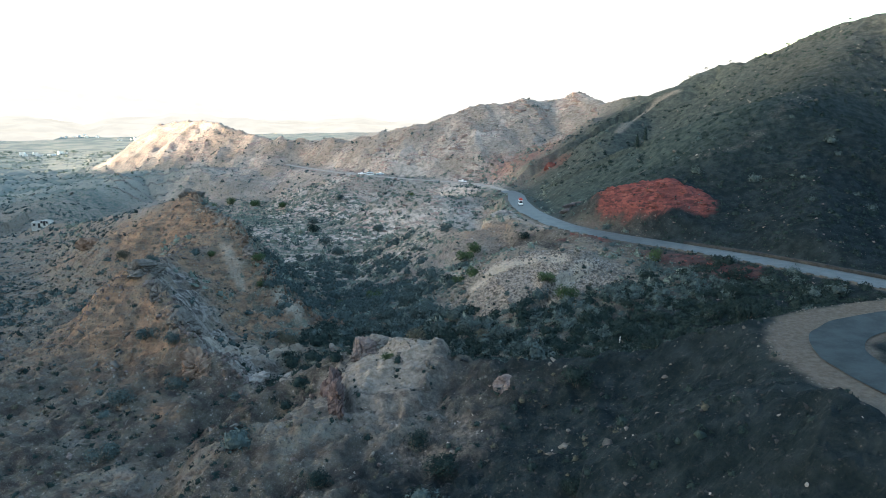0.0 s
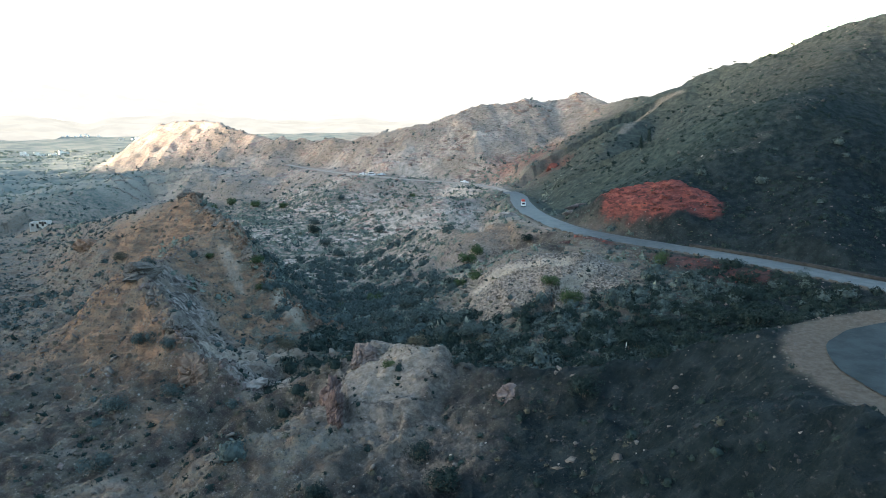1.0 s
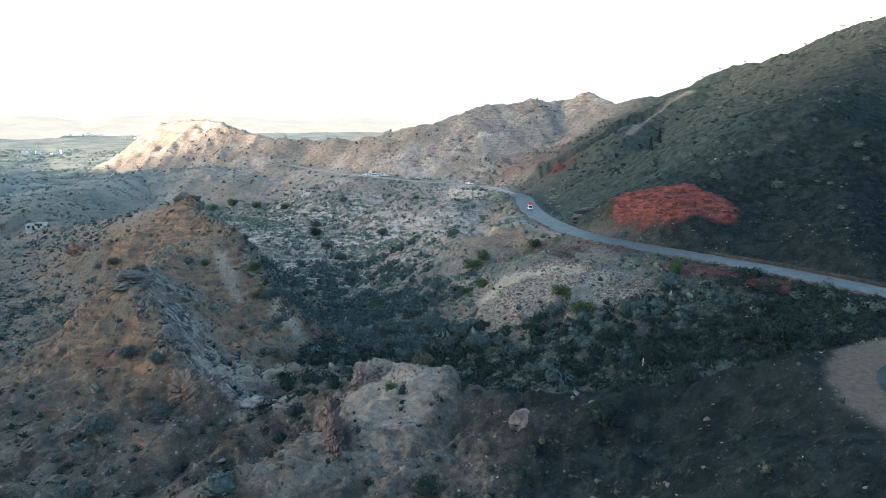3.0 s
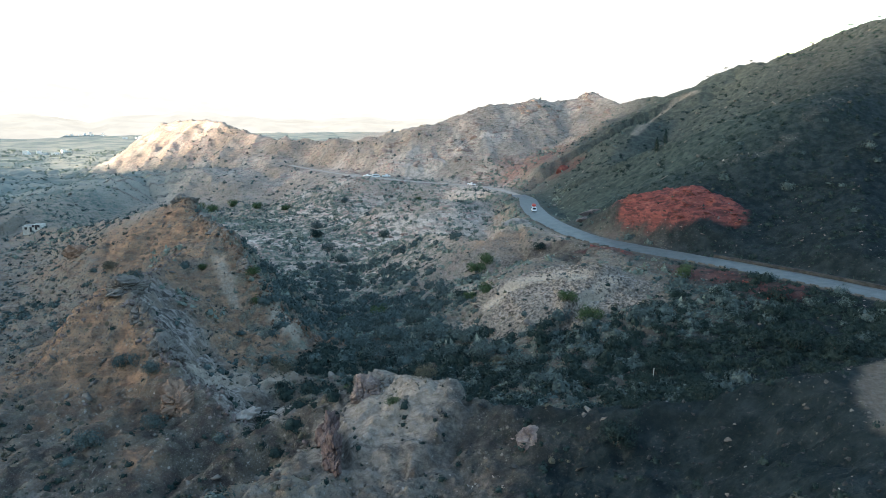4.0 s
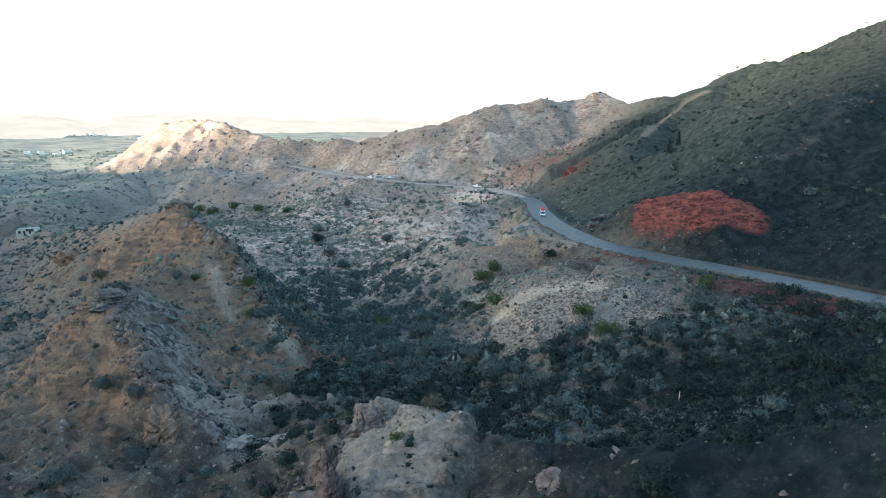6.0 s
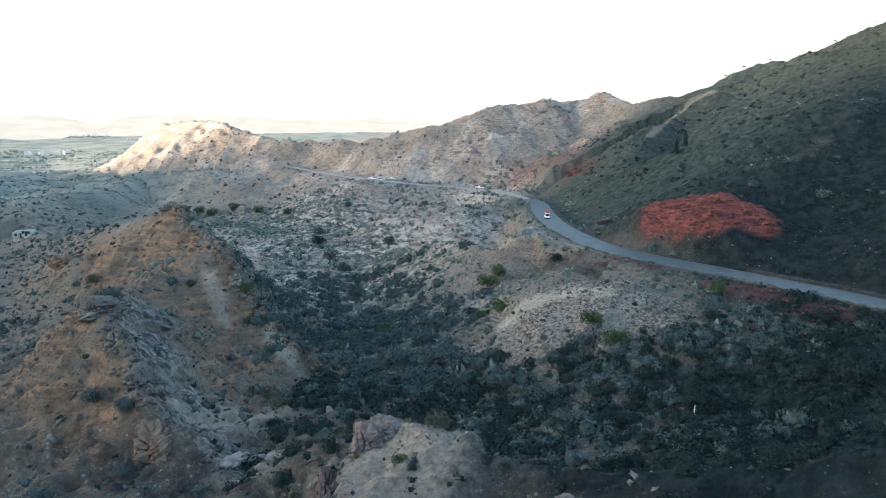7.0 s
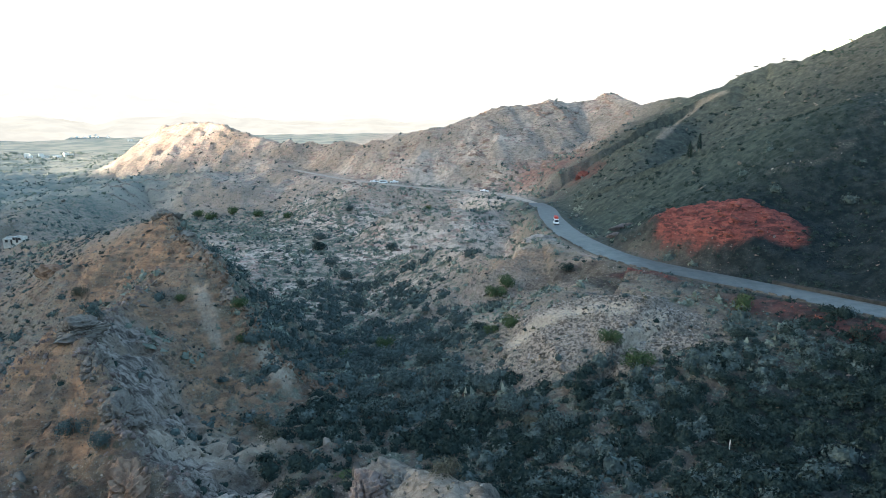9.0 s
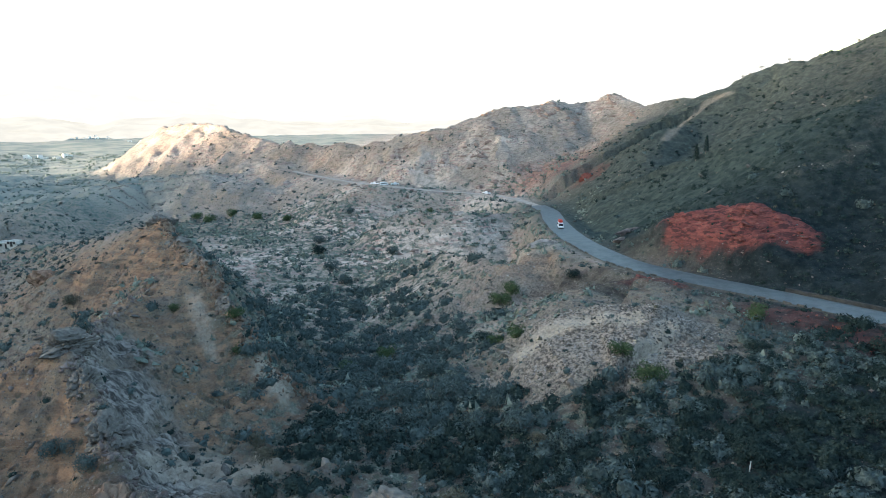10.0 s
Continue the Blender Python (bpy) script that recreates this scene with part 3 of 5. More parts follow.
def ground():
    ys = [-900.0, -700, -550, -450, -380, -330, -280, -220, -160, -110, -70, -40, -20, -5, 8, 18, 26]
    y = 32.0
    while y < 4600:
        ys.append(y)
        y += max(0.35, 0.0034 * y) if y < 700 else 0.03 * y
    ys = np.array(ys)
    us = steps([(-45, -12, 9), (-12, -3, 12), (-3, -1.1, 22), (-1.1, -0.80, 30), (-0.80, 0.80, 372), (0.80, 1.1, 30), (1.1, 3, 22), (3, 12, 12), (12, 45, 9)])
    wide = np.maximum(ys + 8.0, 45.0)
    x, yy = us[None, :] * wide[:, None], np.repeat(ys[:, None], len(us), 1)
    flat_x, flat_y = x.ravel(), yy.ravel()
    h = height(flat_x, flat_y)
    edge = smooth(900, 1800, np.hypot(flat_x, flat_y))
    h = h * (1 - edge) + np.minimum(h, -12) * edge
    rows, cols = len(ys), len(us)
    me = bpy.data.meshes.new("ground")
    me.vertices.add(rows * cols)
    me.vertices.foreach_set("co", np.stack([flat_x, flat_y, h], 1).astype(np.float32).ravel())
    i = (np.arange(rows - 1)[:, None] * cols + np.arange(cols - 1)[None]).ravel()
    quads = np.stack([i, i + 1, i + cols + 1, i + cols], 1).astype(np.int32)
    me.loops.add(quads.size)
    me.loops.foreach_set("vertex_index", quads.ravel())
    me.polygons.add(len(quads))
    me.polygons.foreach_set("loop_start", np.arange(0, quads.size, 4, dtype=np.int32))
    me.polygons.foreach_set("use_smooth", np.ones(len(quads), bool))
    z = zones(flat_x, flat_y)
    verge = np.zeros(len(h))
    for curve, half in ((MAIN_CURVE, 4.9), (BEND_CURVE, 6.6)):
        d, _, side = to_line(curve, flat_x, flat_y)
        d = np.where(side < 0, d + (3.4 if half > 6 else 1.3), d)  # hardly any shoulder on the hill side and inside the bend
        verge = np.maximum(verge, 1 - smooth(half - 0.6, half + 1.0, d + 0.8 * N3(flat_x / 3, flat_y / 3)))
    z["verge"] = verge * (1 - smooth(325, 365, flat_y))
    for name, v in z.items():
        me.attributes.new(name, "FLOAT", "POINT").data.foreach_set("value", v.astype(np.float32))
    me.materials.append(GROUND)
    me.update(calc_edges=True)
    me.validate()
    return tagged(new("ground", me), "stony dry valley and hillsides of brown, grey and red rock", "ground", kind="structure")


ground()


def road(name, curve, half, lift, label, mat):
    verts, faces = [], []
    pts = [Vector(p) for p in curve]
    cuts = 6
    for k, p in enumerate(pts):
        d = (pts[min(k + 1, len(pts) - 1)] - pts[max(k - 1, 0)]).normalized()
        side = Vector((-d.y, d.x, 0)).normalized()
        for c in range(cuts + 1):
            s = 2 * c / cuts - 1
            rag = 0.25 * noise.noise((p.x * 0.3, p.y * 0.3, s)) if abs(s) == 1 else 0
            q = p + side * (s * half + rag)
            verts.append((q.x, q.y, p.z + lift + 0.06 * (1 - s * s)))
        if k:
            a = (k - 1) * (cuts + 1)
            for c in range(cuts):
                faces.append((a + c, a + c + 1, a + cuts + 2 + c, a + cuts + 1 + c))
    faces = [f[::-1] for f in faces]
    return tagged(new(name, mesh_of(name, verts, faces, mat, False)), label, "road", kind="structure")


road("road", [tuple(q) for q in spline(MAIN_ROAD, 2.0) if q.y < 352 and q.x > 20], 4.2, 0.0, "dusty grey asphalt road cut along the hillside", ASPHALT)
road("dirt_road", [tuple(q) for q in spline(MAIN_ROAD, 2.0) if q.y > 346 or q.x < 20], 2.1, 0.0, "narrow dusty earth road on the far terrace", DIRT)
road("road_bend", [tuple(q) for q in spline(BEND_ROAD, 1.0)], 2.6, 0.0, "dark asphalt hairpin bend with a wide gravel shoulder", ASPHALT_DARK)


def far_mountains():
    n, r0 = 160, 14
    # the farthest layer is a glowing haze bank added over the low sky
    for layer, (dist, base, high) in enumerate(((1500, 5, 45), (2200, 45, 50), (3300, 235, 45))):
        verts, faces = [], []
        for k in range(n + 1):
            a = radians(-64 + 112 * k / n)
            left = float(smooth(0.0, 0.6, -np.array(a))) if layer < 2 else 1.0
            top = base * (0.1 + 0.9 * left) + high * (0.38 + 0.62 * left) * (0.5 + 0.9 * noise.fractal((k * 0.09 + layer * 31, layer * 7.0, 0), 0.9, 2.0, 5))
            if layer == 1:
                top += 40 * float(smooth(0.30, 0.58, -np.array(a)))
            for q in range(r0 + 1):
                f = q / r0
                d = dist + 420 * f + 60 * noise.noise((k * 0.3, q * 0.7, layer))
                verts.append((d * math.sin(a), d * math.cos(a), -30 + (top + 30) * f**0.8 + (0 if q == r0 else 6 * noise.noise((k * 0.25, q * 0.5, layer + 5)))))
        for k in range(n):
            for q in range(r0):
                i = k * (r0 + 1) + q
                faces.append((i, i + r0 + 1, i + r0 + 2, i + 1))
        tagged(new("backdrop", mesh_of("backdrop", verts, faces, HAZES[layer], False)), "distant mountains and a haze bank, bright haze painted as glow", "mountains", kind="structure")


far_mountains()


# ---- loose stone and growth: templates, and the fields that hold past counting ----
def stone_shape(seed, flat=0.7, pts=13):
    r = random.Random(seed)
    bm = bmesh.new()
    for _ in range(pts):
        v = Vector((r.gauss(0, 1), r.gauss(0, 1), r.gauss(0, 1))).normalized() * r.uniform(0.75, 1.0)
        bm.verts.new((v.x * r.uniform(0.8, 1.1), v.y * 0.8, v.z * flat))
    res = bmesh.ops.convex_hull(bm, input=bm.verts)
    bmesh.ops.delete(bm, geom=[v for v in bm.verts if not v.link_faces], context="VERTS")
    bmesh.ops.triangulate(bm, faces=bm.faces)
    bm.verts.index_update()
    v = np.array([q.co[:] for q in bm.verts])
    f = np.array([[q.index for q in g.verts] for g in bm.faces])
    bm.free()
    return v, f


def leaf_cloud(seed, count, leaf, lumps=6, squash=0.75, gap=0.0, slim=1.0):
    """Leaf sprays on the skin of a few lumps that make an uneven dome of radius 1 standing on z = 0."""
    r = random.Random(seed)
    balls = []
    for k in range(lumps):
        a, d = r.uniform(0, 2 * math.pi), r.uniform(0.15, 0.62)
        balls.append((Vector((d * math.cos(a), d * math.sin(a), r.uniform(0.3, 0.75) * squash)), r.uniform(0.32, 0.55)))
    verts, faces = [], []
    while len(faces) < count:
        c, rad = r.choice(balls)
        n = Vector((r.gauss(0, 1), r.gauss(0, 1), r.gauss(0.25, 1))).normalized()
        p = c + n * rad * r.uniform(0.72, 1.08)
        if p.z < 0.02 or noise.noise(p * 3.1 + Vector((seed, 0, 0))) < -0.55 + gap:
            continue
        t = n.cross(Vector((r.gauss(0, 1), r.gauss(0, 1), r.gauss(0, 1)))).normalized()
        u = (n.cross(t) + n * r.uniform(-0.9, 0.9)).normalized()
        s, w = leaf * r.uniform(0.7, 1.6), leaf * r.uniform(0.3, 0.65) * slim
        i = len(verts)
        verts += [p - t * s * 0.5, p + u * w, p + t * s * 0.6 + n * s * 0.2, p - u * w]
        faces.append((i, i + 1, i + 2, i + 3))
    return np.array([v[:] for v in verts]), np.array(faces)


def shrub(seed, sprays, leaf, squash=0.75, sides=7):
    """A low shrub of radius 1: a lumpy, hollowed heart of twigs and small leaf sprays that break its outline."""
    r = random.Random(seed)
    cut = Vector((seed * 1.7, seed * 0.9, 0))

    def skin(a, e):
        n = Vector((math.cos(a) * math.cos(e), math.sin(a) * math.cos(e), math.sin(e)))
        q = n * (0.74 + 0.55 * noise.noise(n * 1.9 + cut))
        return Vector((q.x, q.y, q.z * squash * 1.15)), n

    verts, faces = [], []
    for e in (-0.15, 0.45, 0.95):
        for k in range(sides):
            verts.append(skin(6.283 * (k + 0.5 * (e > 0.3)) / sides, e)[0] * 0.72)
    verts.append(skin(0, 1.57)[0] * 0.72)
    for k in range(sides):
        j = (k + 1) % sides
        for b in (0, sides):
            faces += [(b + k, b + j, b + sides + k), (b + j, b + sides + j, b + sides + k)]
        faces.append((2 * sides + k, 2 * sides + j, 3 * sides))
    for _ in range(sprays):
        p, n = skin(r.uniform(0, 6.283), math.asin(r.uniform(0.02, 1)))
        p = p * r.uniform(0.80, 1.12)
        t = n.cross(Vector((r.gauss(0, 1), r.gauss(0, 1), r.gauss(0, 1)))).normalized()
        u = (n.cross(t) + n * r.uniform(-0.6, 1.2)).normalized()
        w, i = leaf * r.uniform(0.6, 1.5), len(verts)
        verts += [p - t * w * 0.5, p + t * w * 0.5, p + u * w * r.uniform(0.8, 1.5)]
        faces.append((i, i + 1, i + 2))
    return np.array([v[:] for v in verts]), np.array(faces)


def tuft(seed, blades=9):
    """A low tuft of dry stalks."""
    r = random.Random(seed)
    verts, faces = [], []
    for _ in range(blades):
        a, lean = r.uniform(0, 6.28), r.uniform(0.2, 0.8)
        d = Vector((math.cos(a), math.sin(a), 0))
        s = Vector((-d.y, d.x, 0)) * r.uniform(0.10, 0.22)
        b = d * r.uniform(0, 0.3)
        tip = b + d * lean + Vector((0, 0, r.uniform(0.5, 1.0)))
        i = len(verts)
        verts += [b - s, b + s, tip]
        faces.append((i, i + 1, i + 2))
    return np.array([v[:] for v in verts]), np.array(faces)


def field(name, shapes, places, mats, label, category, sink=0.1, tilt=0.3, squeeze=(0.7, 1.2), seed=1, bed=None):
    """All stones or plants of one field joined: places are rows of x, y, size."""
    r = np.random.RandomState(seed)
    n = len(places)
    z = height(places[:, 0], places[:, 1])
    ang, tx, ty = r.rand(n) * 6.283, r.normal(0, tilt, n), r.normal(0, tilt, n)
    if bed is not None:  # beds that all strike the same way
        ang = bed + r.normal(0, 0.22, n)
    up, kind = r.uniform(*squeeze, n), r.randint(0, len(shapes), n)
    vs, fs, base = [], [], 0
    for k, (sv, sf) in enumerate(shapes):
        m = np.where(kind == k)[0]
        if not len(m):
            continue
        c, s = np.cos(ang[m])[:, None], np.sin(ang[m])[:, None]
        size = places[m, 2][:, None]
        x, y, h = sv[None, :, 0] * size, sv[None, :, 1] * size, sv[None, :, 2] * size * up[m][:, None]
        px, py = x * c - y * s, x * s + y * c
        pz = h + px * tx[m][:, None] + py * ty[m][:, None]
        v = np.stack([px + places[m, 0][:, None], py + places[m, 1][:, None], pz + (z[m] - sink * places[m, 2])[:, None]], 2)
        f = sf[None] + (base + np.arange(len(m)) * len(sv))[:, None, None]
        vs.append(v.reshape(-1, 3))
        fs.append(f.reshape(-1, sf.shape[1]))
        base += len(m) * len(sv)
    v, f = np.concatenate(vs).astype(np.float32), np.concatenate(fs).astype(np.int32)
    me = bpy.data.meshes.new(name)
    me.vertices.add(len(v))
    me.vertices.foreach_set("co", v.ravel())
    me.loops.add(f.size)
    me.loops.foreach_set("vertex_index", f.ravel())
    me.polygons.add(len(f))
    me.polygons.foreach_set("loop_start", np.arange(0, f.size, f.shape[1], dtype=np.int32))
    me.materials.append(mats)
    me.update(calc_edges=True)
    return tagged(new(name, me), label, category, kind="stuff")


def on_road(x, y, extra=0.5):
    a, _, _ = to_line(MAIN_CURVE, x, y)
    b, _, _ = to_line(BEND_CURVE, x, y)
    return (a < 4.6 + extra) | (b < 6.4 + extra)


def scatter(seed, n, box_, density, low, high, power=2.2):
    """Random places in a box kept by a density from 0 to 1; sizes lean to the small end."""
    r = np.random.RandomState(seed)
    x, y = r.uniform(box_[0], box_[1], n), r.uniform(box_[2], box_[3], n)
    keep = (np.abs(x) < 0.86 * y + 25) & ~on_road(x, y) & (r.rand(n) < density(x, y))
    x, y = x[keep], y[keep]
    return np.stack([x, y, low + (high - low) * r.rand(len(x)) ** power], 1)


def patchy(n, x, y, scale, lo, hi):
    return smooth(lo, hi, fbm(n, x / scale, y / scale, 3))


def valley_near(x, y, a, b):
    d, _, _ = to_line(VALLEY, x, y)
    return 1 - smooth(a, b, d)


STONES = [stone_shape(s, random.Random(s).uniform(0.45, 0.85), 10) for s in range(8)]
SLABS = [stone_shape(40 + s, 0.28, 11) for s in range(6)]
SHRUBS = [shrub(60 + s, 29, 0.25, 0.75, 5) for s in range(8)]
SHRUBS_BIG = [shrub(80 + s, 180, 0.15, 0.8, 9) for s in range(8)]
TUFTS = [tuft(100 + s) for s in range(5)]


def growth():
    def dens(x, y):
        z = zones(x, y)
        base = 0.20 + 0.55 * z["behind"] + 0.6 * (1 - smooth(-110, -75, x)) + 0.9 * valley_near(x, y, 12, 44) * (1 - 0.45 * smooth(180, 240, y)) + 0.6 * z["dark"] * smooth(95, 140, y) + 0.18 * patchy(N1, x, y, 26, 0.0, 0.5)
        base = base * (0.35 + 0.65 * patchy(N2, x, y, 12, -0.35, 0.35)) * (1 - 0.45 * z["ochre"]) * (1 - 0.8 * blob(x, y, 32, 192, 20, 9, -38))
        return np.clip(base * (1 - 0.9 * z["red"]) * (1 - 0.55 * z["pale"]) * (1 - 0.5 * blob(x, y, 24, 62, 22, 30, -10)) + (0.22 + 0.3 * (1 - smooth(-30, -10, x))) * (1 - smooth(95, 120, y)) * patchy(N1, x, y, 8, -0.4, 0.3), 0, 1)

    # the right side, where darker leaves stand in for vignette shade
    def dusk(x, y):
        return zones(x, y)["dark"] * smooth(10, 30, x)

    near = scatter(5, 26000, (-190, 160, 45, 250), lambda x, y: dens(x, y) * (0.3 + 0.7 * np.maximum(dusk(x, y), 1 - smooth(105, 150, y))), 0.3, 1.15)
    field("shrubs", SHRUBS, near, LEAF, "low grey-green desert shrubs scattered over the stony slopes", "shrubs", 0.15, 0.1, seed=2)
    dry = scatter(6, 9000, (-190, 160, 45, 250), lambda x, y: dens(x, y) * (1 - 0.9 * dusk(x, y)), 0.3, 0.9)
    field("dry_shrubs", SHRUBS, dry, LEAF_DRY, "dry olive-brown shrubs scattered over the stony slopes", "shrubs", 0.15, 0.1, seed=3)
    grey = scatter(15, 22000, (-190, 60, 90, 260), lambda x, y: dens(x, y) * smooth(95, 150, y) * (1 - 0.6 * smooth(165, 215, y)) * (1 - 0.9 * dusk(x, y)) * (1 - zones(x, y)["ochre"]) * (1 - 0.8 * zones(x, y)["pale"]), 0.35, 1.6)
    field("grey_shrubs", SHRUBS, grey, LEAF_GREY, "dusty grey-green shrubs crowding the valley slopes", "shrubs", 0.15, 0.1, seed=9)
    big = scatter(7, 7600, (-130, 130, 50, 260), lambda x, y: np.clip(dens(x, y), 0, 1) ** 1.7 * (0.3 + 0.7 * smooth(118, 148, y)) * (0.25 + 1.3 * valley_near(x, y, 12, 38)) * (1 - 0.8 * dusk(x, y)), 1.2, 3.0, 1.5)
    field("thicket", SHRUBS_BIG, big, LEAF_GREY, "dense grey-green thicket of thorny bushes on the valley floor", "bushes", 0.12, 0.08, seed=4)
    far = scatter(8, 14000, (-420, 120, 250, 620), lambda x, y: np.clip(dens(x, y) + 0.1, 0, 1) * (1 - 0.6 * smooth(390, 470, y)) * (1 - zones(x, y)["dark"]), 0.6, 2.0, 2.4)
    field("far_shrubs", [shrub(120 + s, 12, 0.42, 0.8, 4) for s in range(6)], far, LEAF_GREY, "scattered grey-green shrubs on the far hillsides", "shrubs", 0.15, 0.1, seed=5)
    soft = scatter(12, 20000, (-170, 60, 140, 420), lambda x, y: (1 - blob(x, y, 24, 156, 24, 15)) * (1 - blob(x, y, 34, 192, 26, 14, -38)) * np.maximum(smooth(-90, -65, x), smooth(235, 270, y)) * (1 - zones(x, y)["dark"]) * (1 - zones(x, y)["ochre"] * (1 - smooth(230, 270, y))) * (0.2 + 0.7 * patchy(N4, x, y, 22, -0.2, 0.3)), 0.4, 2.1, 2.4)
    field("soft_scrub", [shrub(140 + s, 12, 0.42, 0.7, 4) for s in range(6)], soft, LEAF_HAZED, "blue-green scrub on the open slopes, paled for haze", "shrubs", 0.15, 0.1, seed=8)
    # the thicket again in darker leaves, its dimness put into the colour
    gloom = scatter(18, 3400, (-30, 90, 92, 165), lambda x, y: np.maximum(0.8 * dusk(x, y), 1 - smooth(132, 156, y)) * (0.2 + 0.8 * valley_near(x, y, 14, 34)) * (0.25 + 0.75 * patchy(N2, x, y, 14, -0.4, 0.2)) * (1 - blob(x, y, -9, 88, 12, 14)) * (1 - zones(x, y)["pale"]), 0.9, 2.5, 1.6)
    field("dark_thicket", SHRUBS_BIG, gloom, LEAF, "thorny thicket along the dry stream bed, dimness put into its leaves", "bushes", 0.12, 0.08, seed=24)
    flat = scatter(16, 9000, (-700, -120, 420, 980), lambda x, y: zones(x, y)["plain"] * patchy(N2, x, y, 40, -0.3, 0.3), 0.8, 3.0, 2.0)
    field("plain_shrubs", [shrub(160 + s, 10, 0.42, 0.7, 4) for s in range(5)], flat, LEAF_HAZED, "green bushes along the fields of the plain, paled for haze", "bushes", 0.15, 0.1, seed=10)
    side = scatter(10, 10000, (45, 260, 115, 400), lambda x, y: 0.75 * smooth(45, 75, x) * (0.25 + 0.75 * patchy(N2, x, y, 16, -0.3, 0.3)) * (1 - zones(x, y)["red"]) * (1 - zones(x, y)["pale"]), 0.35, 1.7, 2.2)
    field("hillside_shrubs", SHRUBS, side, LEAF, "dark green shrubs dotted over the steep dark hillside", "shrubs", 0.15, 0.1, seed=7)
    grass = scatter(9, 10000, (-90, 90, 45, 190), lambda x, y: 0.5 * patchy(N4, x, y, 9, -0.2, 0.4) * (1 - zones(x, y)["red"]) * (1 - 0.9 * zones(x, y)["dark"]), 0.2, 0.5)
    field("dry_grass", TUFTS, grass, LEAF_DRY, "tufts of dry yellowish grass between the stones", "grass", 0.05, 0.1, seed=6)


def crest_places(line, last, n, seed):
    """Places close to a crest line, thinning away from it."""
    r = np.random.RandomState(seed)
    p = np.array(RIDGES[line][0][:last], float)
    k, u = r.randint(0, last - 1, n), r.rand(n)[:, None]
    q = p[k] + (p[k + 1] - p[k]) * u
    q[:, :2] += r.normal(0, 1.3, (n, 2))
    q[:, 2] = 0.15 + 0.7 * r.rand(n) ** 2.2
    return q[~on_road(q[:, 0], q[:, 1])]


def stones():
    def rubble(x, y):
        z = zones(x, y)
        return np.clip(0.9 * z["pale"] * (0.3 + 0.7 * patchy(N1, x, y, 7, -0.2, 0.3)), 0, 1)

    heaps = [scatter(21, 7000, (0, 48, 138, 174), rubble, 0.10, 0.55, 2.6), scatter(29, 5000, (-15, 30, 170, 245), rubble, 0.12, 0.6, 2.6),
             scatter(30, 3000, (-24, 10, 62, 108), rubble, 0.08, 0.45, 2.6), scatter(31, 1500, (85, 145, 222, 290), rubble, 0.2, 0.8, 2.2)]
    field("pale_rubble", STONES, np.concatenate(heaps), STONE_PALE, "pale limestone rubble tipped over the mound and the road bank", "rubble", 0.2, 0.4, seed=11)
    field("slope_stones", STONES, scatter(22, 37000, (-100, 60, 48, 200), lambda x, y: (0.12 + 0.5 * patchy(N2, x, y, 10, 0.0, 0.5)) * (1 - 0.85 * zones(x, y)["dark"]), 0.12, 0.6, 3.0), STONE,
          "grey-brown stones lying on the slopes", "stones", 0.2, 0.4, seed=12)
    field("scree", STONES, scatter(23, 14000, (-5, 70, 40, 130), lambda x, y: zones(x, y)["dark"] * (0.25 + 0.75 * patchy(N1, x, y, 6, -0.1, 0.4)), 0.08, 0.45, 3.0), STONE_DARK,
          "dark scree below the road", "scree", 0.2, 0.4, seed=13)
    field("pale_stones", STONES, scatter(24, 14000, (-20, 70, 40, 140), lambda x, y: (0.05 + 0.4 * patchy(N4, x, y, 8, 0.0, 0.5)) * (1 - 0.55 * zones(x, y)["dark"]), 0.05, 0.32, 3.2), STONE_PALE,
          "pale stones strewn over the dark scree", "stones", 0.2, 0.4, seed=14)
    field("red_slabs", SLABS, scatter(25, 700, (40, 95, 185, 228), lambda x, y: zones(x, y)["red"], 0.3, 1.6, 2.2), STONE_RED,
          "layered red sandstone slabs on the outcrop", "rocks", 0.1, 0.25, seed=15)
    field("red_rubble", STONES, scatter(26, 1500, (30, 90, 140, 195), lambda x, y: zones(x, y)["red"], 0.15, 0.9, 2.5), STONE_RED,
          "dark red rubble under the road bank", "rubble", 0.2, 0.4, seed=16)
    field("ledges", SLABS, scatter(27, 9000, (-150, 20, 60, 260), lambda x, y: 0.75 * patchy(N3, x, y, 12, 0.0, 0.4), 0.25, 1.5, 2.6), STONE,
          "jutting ledges of grey-brown bedrock", "rocks", 0.15, 0.45, (0.6, 1.4), seed=17)
    field("crest_rocks", STONES + SLABS, crest_places("left_ridge", 6, 1500, 33), STONE_RUST, "rusty brown rocks broken out along the crest", "rocks", 0.25, 0.5, (0.8, 1.7), seed=19)
    field("crag_rocks", STONES + SLABS, np.concatenate([crest_places("left_crag", 6, 1100, 34), crest_places("crag_west", 4, 400, 35)]), STONE_PINK,
          "pinkish-grey broken rock along the crest of the spur", "rocks", 0.25, 0.5, (0.8, 1.7), seed=20)
    beds = [np.array([[-0.62, 0, -0.25], [0.62, 0, -0.25], [-0.55, 0.2, 0.2], [0.5, 0.22, 0.25], [-0.6, -0.2, 0.0], [0.6, -0.2, 0.05], [0.1, 0, 0.33]])]
    tri = [np.array([[0, 4, 5], [0, 5, 1], [4, 2, 6], [4, 6, 5], [5, 6, 3], [5, 3, 1], [0, 2, 4], [2, 3, 6]])]
